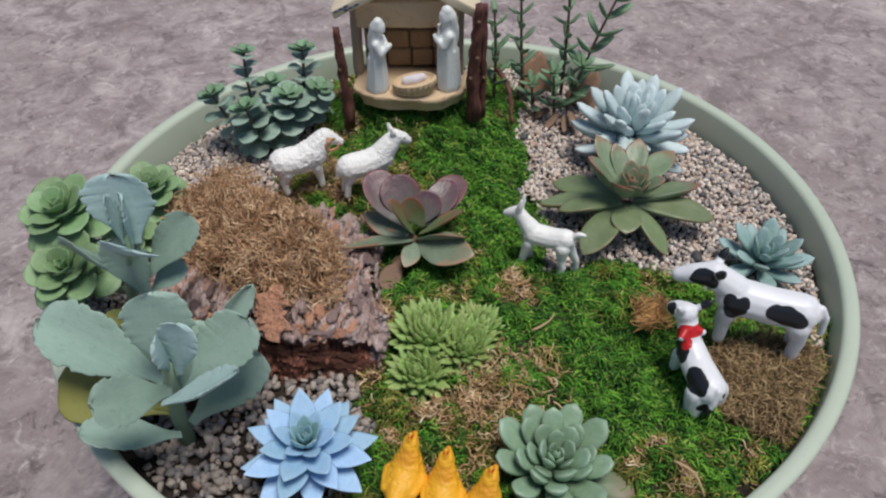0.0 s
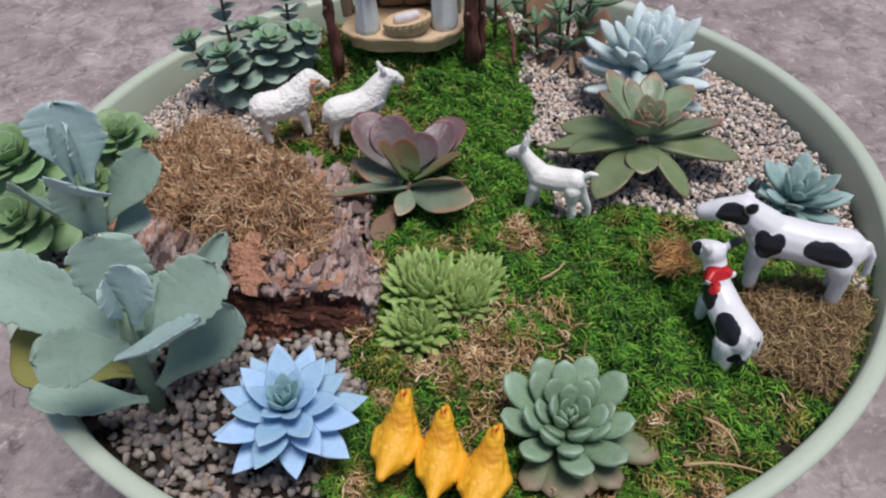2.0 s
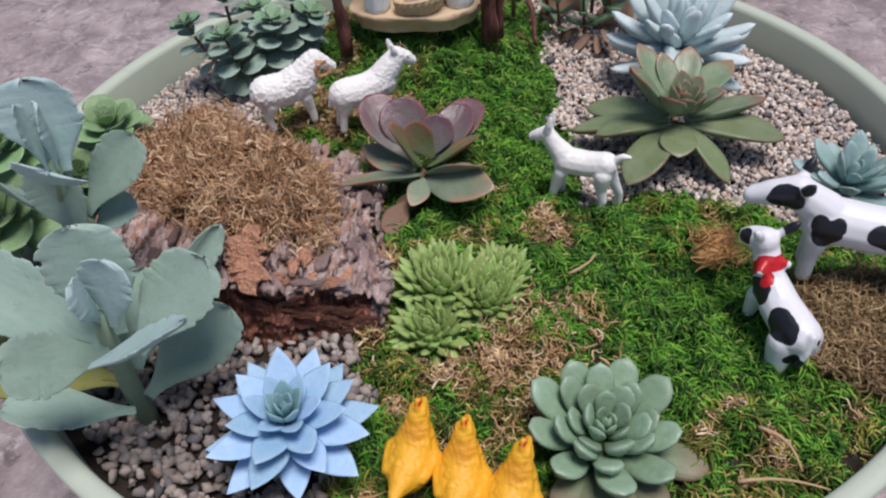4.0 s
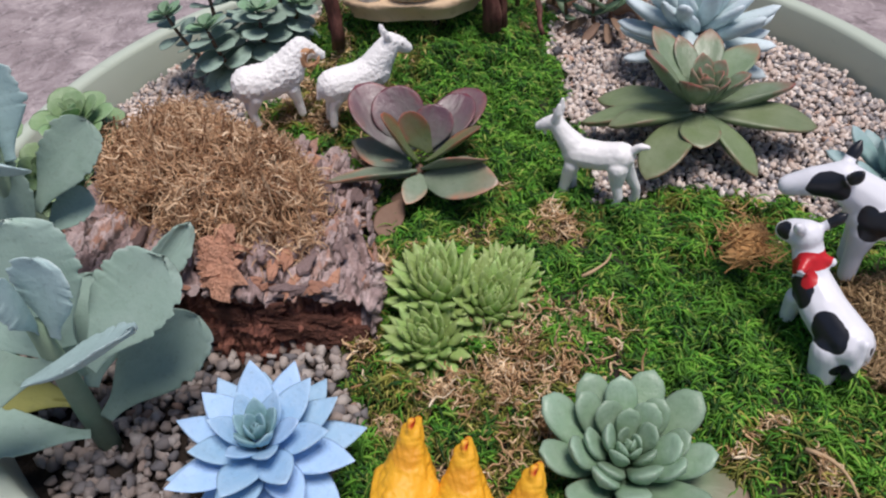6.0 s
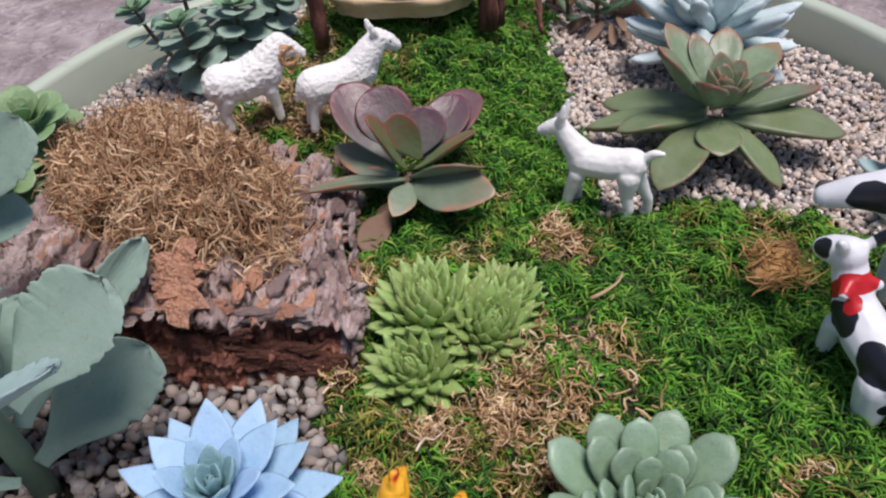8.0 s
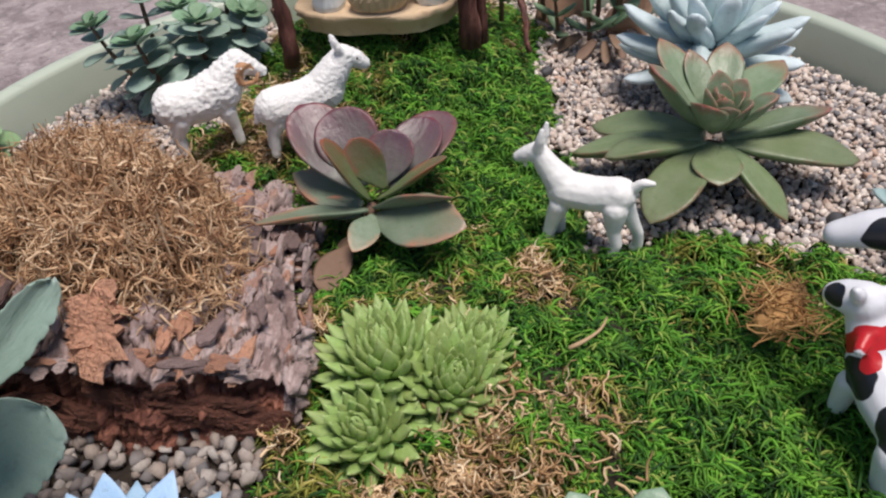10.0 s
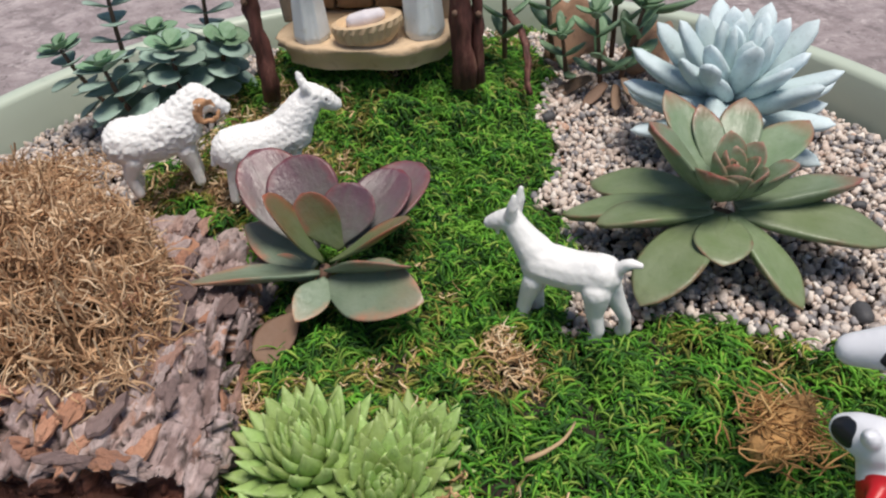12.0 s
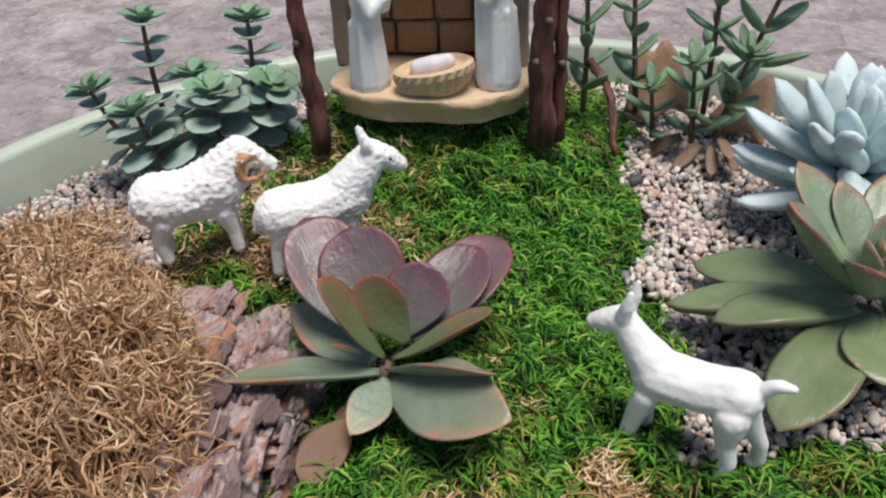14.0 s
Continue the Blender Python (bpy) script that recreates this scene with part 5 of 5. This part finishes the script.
def build_animals():
    wool = make_painted("white_wool_paint", WHITE1, WHITE2, [((26, 0, 23.5), (1.6, 2, 1.0), (0, 0, 0), (0.45, 0.33, 0.26)), ((21.0, -3.3, 30.0), (0.6, 0.8, 0.7), (0, 0, 0), (0.05, 0.04, 0.04))], 0.75, 0.0, 0.5)
    ewe = blob_mesh("sheep_figurine", [[(-11, 0, 17.0, 7.6), (0, 0, 17.0, 7.9), (8, 0, 19.6, 7.7)], [(9, 0, 22, 6.9), (13, 0, 26.5, 5.8), (16.0, 0, 30, 4.6)], [(16.8, 0, 31, 4.2), (21.0, 0, 29.0, 3.4), (24.0, 0, 26.4, 2.5)], [(-17, 0, 18, 1.6), (-18.5, 0, 13, 1.2)]]
                    + both([(16.2, 2, 32, 1.9), (14.6, 2.8, 35.5, 1.5), (14.0, 3, 38, 0.8)], [(7.5, 3.3, 13, 2.8), (8, 3.3, 7, 1.8), (8.5, 3.3, 0, 1.9)], [(-11, 3.4, 13, 3.4), (-13.5, 3.3, 8, 2.0), (-14.5, 3.2, 0, 1.9)]), 0.0005, 2, 0.00030, 950, wool)
    figurine("sheep_figurine", ewe, -0.0475, 0.0325, 0.098, 22, "white woolly sheep figurine with pricked ears on moss", "sheep figurine", "flock")
    horn = [(16 + 3.4 * math.cos(a), 4.3, 23.5 + 3.4 * math.sin(a), 1.25 - 0.08 * i) for i, a in enumerate([1.9 + 0.62 * k for k in range(8)])]
    ramp = make_painted("white_ram_paint", WHITE1, WHITE2, [((16, 4.8, 23.5), (4.9, 2.0, 4.9), (0, 0, 0), (0.50, 0.27, 0.14)), ((16, -4.8, 23.5), (4.9, 2.0, 4.9), (0, 0, 0), (0.50, 0.27, 0.14)), ((16.3, 0, 23.2), (2.2, 9, 2.0), (0, 0, 0), (0.80, 0.76, 0.70)), ((21.5, 0, 20.5), (1.4, 2, 1.0), (0, 0, 0), (0.25, 0.15, 0.11))], 0.75, 0.02, 0.5)
    ram = blob_mesh("ram_figurine", [[(-9.5, 0, 16.4, 7.6), (-1, 0, 16.0, 7.6), (6, 0, 18.6, 7.8)], [(8, 0, 21, 6.6), (12, 0, 25.5, 5.0)], [(13.5, 0, 27, 4.2), (18, 0, 24, 3.0), (21, 0, 21.5, 2.0)]]
                    + both(horn, [(6.5, 3.5, 12, 3.2), (8, 3.5, 6, 1.9), (8.5, 3.5, 0, 1.8)], [(-9, 3.5, 12, 3.6), (-11.5, 3.4, 6, 2.0), (-10.5, 3.4, 0, 1.9)]), 0.0005, 2, 0.00042, 700, ramp)
    figurine("ram_figurine", ram, -0.0855, 0.0345, 0.0985, 22, "white woolly ram figurine with curled brown horns", "sheep figurine", "flock", 1.1)
    goatp = make_painted("white_goat_paint", WHITE1, WHITE2, [((15.4, 0, 34), (1.0, 3.0, 2.4), (0, -10, 0), (0.74, 0.66, 0.56))], 0.55, 0.25, 0.2)
    goat = blob_mesh("goat_figurine", [[(-9.5, 0, 20.6, 5.4), (-2, 0, 18.8, 5.5), (7, 0, 18.6, 5.8)], [(7.8, 0, 20.2, 5.2), (12.2, 0, 25.0, 3.9), (15.2, 0, 29.0, 3.2)], [(15.8, 0, 29.6, 3.3), (19.0, 0, 28.4, 2.6), (21.8, 0, 26.8, 1.9)], [(20.0, 0, 26.0, 1.0), (19.6, 0, 23.6, 0.5)], [(-13.2, 0, 23.6, 1.8), (-16.0, 0, 26.2, 1.5), (-18.8, 0, 26.6, 0.9)],
                                       [(8, 3, 14, 3.0), (10, 3, 6, 2.2), (11, 3, 0, 2.0)], [(8, -3, 14, 3.0), (9.5, -3, 6, 2.2), (9, -3, 0, 2.0)], [(-9.5, 3, 17, 4.0), (-9.5, 3.4, 10, 2.4), (-11.0, 4, 5, 1.8), (-9.6, 4, 0, 1.8), (-8.6, 4, -1, 1.8)], [(-9.5, -3, 17, 4.0), (-13.0, -3.4, 10, 2.4), (-15.4, -4.2, 5, 1.8), (-15.6, -4.6, 0, 1.8), (-14.6, -4.6, -1, 1.8)]]
                     + both([(15.2, 1.8, 31.8, 1.7), (14.4, 2.0, 35.2, 1.5), (14.0, 2.1, 38.4, 0.8)]), 0.00042, 6, 0.00014, 260, goatp)
    figurine("goat_figurine", goat, 0.0490, -0.0235, 0.0890, 155, "small white goat figurine with upright horns on moss", "goat figurine", "flock", 1.05)
    S = lambda c, r, t=(0, 0, 0): (c, r, t, BLACK)
    cowp = make_painted("black_white_cow_paint", (0.76, 0.77, 0.82), (0.82, 0.83, 0.86), [S((23.2, 6, 33.0), (6.6, 5.8, 5.6)), S((23.2, -6, 33.0), (6.6, 5.8, 5.6)), S((10.0, 8, 26.2), (3.6, 5, 3.8), (0, 25, 0)), S((7.2, 8, 22.6), (4.8, 5, 5.2), (0, -20, 0)), S((5.2, 8, 26.2), (3.6, 5, 3.6)),
                          S((-13.5, 8, 24.6), (9.4, 6, 4.8), (0, -9, 0)), S((-4.0, 7, 15.8), (3.4, 5, 1.6), (0, -6, 0)), S((-28, 5, 13.5), (2.6, 6, 5.5), (0, 30, 0)), S((5, -8, 27), (7, 5, 6)), S((-16, -8, 25), (8, 5, 5)), S((16.8, 7.2, 40.5), (3.6, 3.6, 4)), S((16.8, -7.2, 40.5), (3.6, 3.6, 4))], 0.38, 0.0, 0.08)
    cow = blob_mesh("cow_figurine", [[(-20, 0, 22.6, 8.7), (-8, 0, 22.2, 8.8), (8, 0, 23.4, 9.0)], [(9, 0, 27, 7.2), (17, 0, 31.6, 6.4)], [(19, 0, 33, 6.3), (26.5, 0, 31.4, 4.9), (33.5, 0, 28.4, 3.5)], [(-27.5, 0, 27, 1.7), (-30.5, 0, 22, 1.6), (-31, 0, 13, 1.7)], [(-6, 0, 13.6, 2.4), (-10, 0, 13.2, 2.4)]]
                    + both([(18.5, 5.0, 36.5, 1.9), (17.0, 7.0, 39.5, 2.3), (16.2, 8.2, 42, 1.2)], [(9, 4.4, 18, 4.8), (9.5, 4.6, 10, 3.2), (9.5, 4.6, 0, 3.0)], [(-20.5, 4.4, 18, 5.6), (-22.5, 4.8, 10, 3.4), (-22, 4.8, 0, 3.2)]), 0.00065, 12, 0.0, 1, cowp)
    figurine("cow_figurine", cow, 0.1375, -0.0790, 0.0955, 161, "glossy white cow figurine with black patches on hay", "cow figurine", "cattle", 1.04)
    R_ = lambda c, r, t=(0, 0, 0): (c, r, t, RED)
    calfp = make_painted("black_white_calf_paint", (0.76, 0.77, 0.82), (0.82, 0.83, 0.86), [S((17.0, 6.4, 31.0), (3.0, 3.4, 3.0)), S((11.4, -7.0, 35.5), (3.6, 4.0, 4.2)), S((5, 6.5, 18), (5.2, 5, 5)), S((-9, 5.4, 16), (6.4, 4.2, 5.4)), S((-2, -8.2, 14), (10, 3.6, 5)), S((-17, 4, 7), (3, 3.5, 3)), S((-16.8, -3, 13.5), (1.5, 1.2, 1.2)),
                            S((9, -6, 20), (3, 4, 4)), R_((10.2, 0, 22.6), (1.9, 12, 6.4), (0, -28, 0)), R_((8.0, 1.0, 25.4), (3.2, 6.0, 2.6), (0, -28, 0)), R_((5.0, 3.2, 21.5), (2.2, 2.2, 2.6), (0, 0, 0))], 0.38, 0.0, 0.08)
    calf = blob_mesh("calf_figurine", [[(-11, 0, 12.4, 7.0), (0, 0, 14.2, 6.5), (7, 0, 18, 5.6)], [(7, 0, 18, 5.2), (13, 0, 27, 4.3)], [(13.8, 0.8, 30.2, 4.6), (16.8, 2.4, 29.6, 3.8), (18.8, 3.4, 28.6, 3.0)], [(-16.5, 0, 17, 1.4), (-18, 1.5, 11, 1.2), (-17.5, 3, 6, 1.5)],
                                       [(8.6, 2.8, 25.0, 1.8), (6.8, 5.2, 24.2, 1.5)], [(8.6, -1.2, 25.4, 1.8), (6.8, -4.2, 24.6, 1.5)], [(8.3, 1, 25.8, 1.6)], [(6.2, 2.4, 22.4, 1.3), (4.0, 3.4, 20.6, 1.0)]]
                     + both([(12.8, 3.6, 33, 1.5), (11.4, 6.0, 36, 1.8), (10.8, 7.2, 37.6, 0.9)], [(8, 2.8, 12, 3.0), (9, 2.6, 3, 2.3)], [(-10.5, 4.2, 9.5, 5.0), (-11.5, 4.6, 1, 4.0)]), 0.00055, 9, 0.0, 1, calfp)
    figurine("calf_figurine", calf, 0.1085, -0.1040, 0.0885, 105, "black and white calf figurine with a red bow", "calf figurine", "cattle", 1.12)
    henp = make_painted("yellow_hen_paint", (0.82, 0.38, 0.015), (0.86, 0.47, 0.03), [((8.5, 0, 23.4), (2.6, 1.1, 1.3), (0, 0, 0), (0.62, 0.03, 0.015)), ((12.3, 0, 19), (1.2, 1.2, 2), (0, 0, 0), (0.6, 0.16, 0.02)), ((-13.5, 0, 10.5), (1.7, 2.2, 1.6), (0, 0, 0), (0.70, 0.14, 0.02)), ((2.5, 0, 18), (4.5, 4.5, 3), (0, 0, 0), (0.74, 0.33, 0.02))], 0.5, 0.3, 0.5, 260)
    hen = blob_mesh("hen_figurine", [[(-4, 0, 8.5, 6.4), (2, 0, 9, 7.2)], [(2, 0, 9, 7.0), (6, 0, 17, 3.6), (7.5, 0, 20, 2.9)], [(8.5, 0, 20.5, 2.2), (12, 0, 19.5, 0.9)], [(-5, 0, 9, 5.5), (-11, 0, 10.5, 2.6), (-14, 0, 11, 1.6)], [(6.3, 0, 23, 0.8), (8, 0, 24, 0.9), (9.5, 0, 23, 0.7)], [(0, 0, 1, 4.5)]]
                    + both([(1, 5.5, 9.5, 3.0), (-6, 4.8, 10, 2.0)]), 0.00045, 3, 0.00035, 420, henp)
    for x, y, z, yaw in ((-0.0205, -0.1580, 0.0890, 72), (-0.0052, -0.1645, 0.0875, 80), (0.0100, -0.1715, 0.0870, 66)):
        figurine("hen_figurine", hen, x, y, z, yaw, "orange-yellow hen figurine with a red comb in moss", "hen figurine", "three hens", 1.14)


# ---- the nativity ornament ----
def build_stable():
    root = thing("toy_stable", -0.0245, 0.111, 0.1160, "tan clay toy stable with brick back on a slab base", "ornament")
    n = 56
    r = random.Random(2)
    lay = []
    for lvl, (z, k) in enumerate(((-0.003, 0.90), (0.0020, 0.94), (0.0038, 1.0), (0.0056, 1.0), (0.0064, 0.98))):
        for i in range(n):
            a = 2 * math.pi * i / n
            q = k * (1 + 0.03 * math.sin(5 * a + 1 + 0.4 * lvl) + 0.022 * math.sin(9 * a + 0.8 * lvl) + r.uniform(-0.022, 0.022))
            x = 0.0368 * q * math.copysign(abs(math.cos(a)) ** 0.8, math.cos(a))
            y = 0.0255 * q * math.copysign(abs(math.sin(a)) ** 0.8, math.sin(a))
            lay.append((x, y + 0.002, z))
    faces = [(l * n + i, l * n + (i + 1) % n, (l + 1) * n + (i + 1) % n, (l + 1) * n + i) for l in range(4) for i in range(n)]
    faces.append(tuple(4 * n + i for i in range(n)))
    base = mesh_of("base", lay, faces, CLAY, True)
    part("base", base, None, root, "uneven rounded clay slab")

    def rough_box(name, x0, x1, y0, y1, z0, z1, mat, amp=0.0005, m=None, bevel=0.0012, cuts=5):
        bm = bmesh.new()
        bmesh.ops.create_cube(bm, size=1.0, matrix=Matrix.Translation(((x0 + x1) / 2, (y0 + y1) / 2, (z0 + z1) / 2)) @ Matrix.Diagonal((x1 - x0, y1 - y0, z1 - z0, 1)))
        bmesh.ops.bevel(bm, geom=bm.edges[:], offset=bevel, segments=2, affect="EDGES", profile=0.5)
        bmesh.ops.subdivide_edges(bm, edges=[e for e in bm.edges if e.calc_length() > 0.006], cuts=cuts, use_grid_fill=True)
        for v in bm.verts:
            v.co += Vector(noise.noise_vector(v.co * 260)) * amp
        return part(name, bm, mat, root, "", m)

    rough_box("post", -0.0375, -0.0315, 0.006, 0.016, 0.006, 0.056, CLAY_GREY, 0.0009)
    rough_box("post", 0.0265, 0.0325, 0.006, 0.016, 0.006, 0.058, CLAY_GREY, 0.0009)
    rough_box("lintel", -0.0335, 0.0285, 0.004, 0.012, 0.0395, 0.056, CLAY, 0.0012)
    for row in range(3):
        xs = [-0.030, -0.0175, -0.0015, 0.0125, 0.0265] if row % 2 else [-0.030, -0.0165, -0.0005, 0.0135, 0.0265]
        for a, b in zip(xs, xs[1:]):
            rough_box("brick", a + 0.0005, b - 0.0005, 0.0155, 0.021, 0.0075 + 0.0128 * row, 0.0195 + 0.0128 * row, BRICK, 0.0006, cuts=2)
    rough_box("wall_backing", -0.0305, 0.0270, 0.0195, 0.0225, 0.006, 0.050, CLAY_GREY, 0.0004)
    for s, nm in ((-1, "roof_left"), (1, "roof_right")):
        m = pose(-0.0025, 0, 0.0735, 0, 28 * s, 0)
        roof = rough_box("roof_slab", -0.049 if s < 0 else 0.0, 0.0 if s < 0 else 0.049, -0.004, 0.026, -0.002, 0.004, CREAM, 0.0008, m)
        if s < 0:
            for i in range(6):
                bm = bmesh.new()
                bmesh.ops.create_cube(bm, size=1.0, matrix=Matrix.Translation((-0.0455 + 0.0035 * (i % 3) + 0.006 * (i // 3), -0.0042, 0.0025 - 0.0022 * (i // 3))) @ Matrix.Diagonal((0.0028, 0.0006, 0.0011, 1)))
                part("lettering", bm, INK, roof)
    # figures and crib
    robe = lambda lean: [[(0, 0, 2, 6.4), (0, 0, 10, 5.4), (lean * 0.2, 0, 20, 4.5), (lean * 0.5, 0, 27, 4.2), (lean * 0.7, 0, 31, 2.8)], [(lean + 0.8, 0, 35.6, 3.3), (lean + 1.0, 0, 37.4, 3.0)], [(lean * 0.3 - 3.0, 0, 25, 2.2), (lean * 0.6 - 2.6, 0, 31, 2.8), (lean - 1.0, 0, 36.5, 3.5), (lean + 0.2, 0, 39.2, 2.9)], [(lean, 4.0, 28.5, 2.2), (lean + 2.6, 3.8, 23.5, 2.0), (lean + 5.6, 1.0, 27, 1.5)], [(lean, -4.0, 28.5, 2.2), (lean + 2.6, -3.8, 23.5, 2.0), (lean + 5.6, -1.0, 27, 1.5)]] + [[(5.4 * math.cos(a), 5.4 * math.sin(a), 1.5, 1.2), (4.2 * math.cos(a), 4.2 * math.sin(a), 20, 0.9)] for a in (0.3, 1.2, 2.0, 3.0, 4.0, 4.9, 5.7)]
    ra = blob_mesh("robed_figurine", robe(2.0), 0.0005, 4, 0.00012, 200, PORCELAIN)
    rb = blob_mesh("robed_figurine", robe(0.8) + [[(5.8, 1.5, 3, 0.7), (5.4, 1.5, 34, 0.7)]], 0.0005, 4, 0.00012, 200, PORCELAIN)
    figurine("robed_figurine", ra, -0.0455, 0.1000, 0.1225, -20, "plain white bisque robed and hooded figurine", "figurine", "robed pair", 1.14)
    figurine("robed_figurine", rb, -0.0015, 0.1025, 0.1230, 195, "plain white bisque robed figurine holding a staff", "figurine", "robed pair", 1.27)
    crib = thing("toy_crib", -0.0225, 0.0955, 0.1230, "small oval clay crib with ribbed sides", "ornament")
    lay, n = [], 44
    for k, z in ((0.70, 0.0), (0.92, 0.002), (1.05, 0.0062), (1.06, 0.0085), (0.94, 0.0092), (0.80, 0.0075), (0.0, 0.0065)):
        for i in range(n):
            a = 2 * math.pi * i / n
            q = k * (1 + (0.05 if i % 2 else -0.03) * (0.8 < k and z < 0.0085))
            lay.append((0.0128 * q * math.cos(a), 0.0088 * q * math.sin(a), z + 0.002 * math.cos(a) * (k > 0.7)))
    part("basket", mesh_of("basket", lay, [(l * n + i, l * n + (i + 1) % n, (l + 1) * n + (i + 1) % n, (l + 1) * n + i) for l in range(6) for i in range(n)], CLAY, False), None, crib)
    sw = blob_mesh("swaddling", [[(-5, 0, 7.5, 3.2), (0, 0, 8.5, 3.6), (5, 0.5, 10, 2.6)]], 0.0006, 3, 0.0003, 300, LILAC)
    part("swaddling", sw, None, crib, "pale lilac swaddling bundle")


def stick(name, b, t, r0, r1, label, knots=3, seed=0, bow=(0, 0, 0)):
    root = thing(name, *b, label, "stick", "bark sticks")
    r = random.Random(seed)
    d = Vector(t) - Vector(b)
    n = 14
    pts = [d * (i / n) + Vector(bow) * math.sin(math.pi * i / n) + Vector((r.uniform(-1, 1), r.uniform(-1, 1), 0)) * 0.0003 for i in range(n + 1)]
    pts.insert(0, -d * 0.12)
    part("shaft", tube_mesh("shaft", pts, [r0] + [r0 + (r1 - r0) * i / n for i in range(n + 1)], 14, None, 0.36, seed), TWIG, root)
    for k in range(knots):
        f = 0.3 + 0.5 * k / max(1, knots - 1) + r.uniform(-0.06, 0.06)
        a = r.uniform(3.4, 6.0)
        out = Vector((math.cos(a), math.sin(a), 0.25))
        p = d * f + Vector(bow) * math.sin(math.pi * f)
        q = r0 + (r1 - r0) * f
        part("knot", tube_mesh("knot", [p + out * q * 0.6, p + out * q * 1.3], [0.0015 * r.uniform(0.6, 1.1), 0.0011 * r.uniform(0.6, 1.1)], 8), STEM_B, root, "pale cut twig knot")


def build_sticks():
    stick("bark_stick", (-0.0640, 0.0930, 0.107), (-0.0675, 0.0940, 0.1665), 0.0036, 0.0019, "reddish-brown bark stick stuck upright in moss", 3, 4)
    stick("bark_stick", (0.0140, 0.0945, 0.112), (0.0165, 0.0960, 0.180), 0.0042, 0.0028, "dark brown bark stick standing beside the stable", 3, 6, (-0.0012, 0, 0))
    stick("bark_stick", (0.0195, 0.0970, 0.112), (0.0195, 0.1000, 0.178), 0.0024, 0.0016, "slim brown bark stick beside a thicker one", 2, 8)
    stick("fallen_twig", (0.0390, 0.1000, 0.101), (0.0300, 0.1290, 0.120), 0.0013, 0.0016, "curved brown twig lying on the moss edge", 0, 9, (0.003, 0, 0.003))


def build_litter():
    for n, (a, b, bow, r0, label) in enumerate((
            ((0.0800, -0.1655, 0.0925), (0.1070, -0.1690, 0.0925), (0, 0.0015, 0.001), 0.0006, "thin pale dry stem lying on the moss"), ((0.0910, -0.1475, 0.0945), (0.1005, -0.1625, 0.0925), (0.002, 0.001, 0.002), 0.0007, "short brown dry stem lying on the moss"),
            ((0.0380, -0.0760, 0.0950), (0.0500, -0.0640, 0.0945), (0.002, -0.002, 0.002), 0.0006, "short tan dry stem on the moss"))):
        root = thing("dry_stem", *a, label, "dry stem", "dry stems")
        d = Vector(b) - Vector(a)
        part("shaft", tube_mesh("shaft", [d * (i / 8) + Vector(bow) * math.sin(math.pi * i / 8) for i in range(9)], [r0 * (1.1 - 0.6 * i / 8) for i in range(9)], 6, None, 0.15, n), make_plain("dry_stem_skin", (0.42, 0.27, 0.14), (0.58, 0.42, 0.25), 500, 0.8), root)
    dark = make_plain("dark_pebble", (0.05, 0.05, 0.055), (0.09, 0.088, 0.095), 300, 0.6, 0.4)
    for x, y, s in ((0.1345, -0.0135, 6.5), (0.0475, 0.0960, 5.0), (0.1520, 0.0420, 4.0)):
        me = blob_mesh("pebble", [[(-s * 0.2, 0, 0, s * 0.45), (s * 0.25, s * 0.1, 0, s * 0.42)]], 0.0005, 2, 0.0004, 300, dark)
        ob = new("pebble", me)
        ob.matrix_basis = pose(x, y, float(land(x, y)) + 0.0015, 0, 0, 40 * s)
        tagged(ob, "smooth dark grey pebble among pale gravel", "pebble", "dark pebbles")


def build_shards():
    for n, (x, y, z, yaw, s, tip) in enumerate(((0.0600, 0.149, 0.104, 10, 0.030, -30), (0.0930, 0.143, 0.097, -40, 0.026, -45))):
        bm = bmesh.new()
        bmesh.ops.create_grid(bm, x_segments=12, y_segments=8, size=0.5)
        for v in bm.verts:
            u, w = v.co.x, v.co.y
            v.co = Vector((u * (1 - 0.5 * (w + 0.5)), 0.3 * u * u + 0.03 * noise.noise(v.co * 5), w * 0.9 + 0.08 * math.sin(u * 9)))
        bm.normal_update()
        g = bmesh.ops.solidify(bm, geom=bm.faces[:], thickness=0.10)
        ob = part("terracotta_shard", bm, SHARD, None)
        ob.matrix_basis = pose(x, y, z, tip, 0, yaw) @ Matrix.Scale(s, 4)
        tagged(ob, "broken curved terracotta shard set in the soil", "shard", "terracotta shards")


def build_cone():
    root = thing("husk", 0.0955, -0.0690, 0.096, "orange-brown dry husk lying before the calf", "dry husk")
    b = blob_mesh("husk_body", [[(-4, -4, 2.5, 4.2), (2, 2, 3.2, 5.2), (6, 7, 4.0, 3.2)]], 0.0006, 2, 0.0009, 500, CONE)
    part("husk_body", b, None, root)
    m = 260
    P = curls(nrg.normal(0.0, 0.004, m), nrg.normal(0.0, 0.005, m), nrg.uniform(0.002, 0.009, m), (0.005, 0.011), 5, 0.8, 0.3)
    part("husk_fibre", strands_mesh("husk_fibre", P, 0.0003, strand_material("orange_fibre", (0.0, (0.26, 0.12, 0.04)), (0.6, (0.46, 0.25, 0.09)), (1.0, (0.58, 0.38, 0.16)))), None, root)


build_ground()
build_bowl()
build_soil()
build_log()
build_nest()
build_stable()
build_sticks()
build_shards()
build_kalanchoe()
build_aeonium()
build_blue()
build_jade_rosette()
build_agave()
build_pale()
build_teal()
build_houseleeks()
build_flapjack()
build_sedum()
build_crassula()
build_animals()
build_cone()
build_litter()
build_cow_straw()
build_gravel()
build_moss()
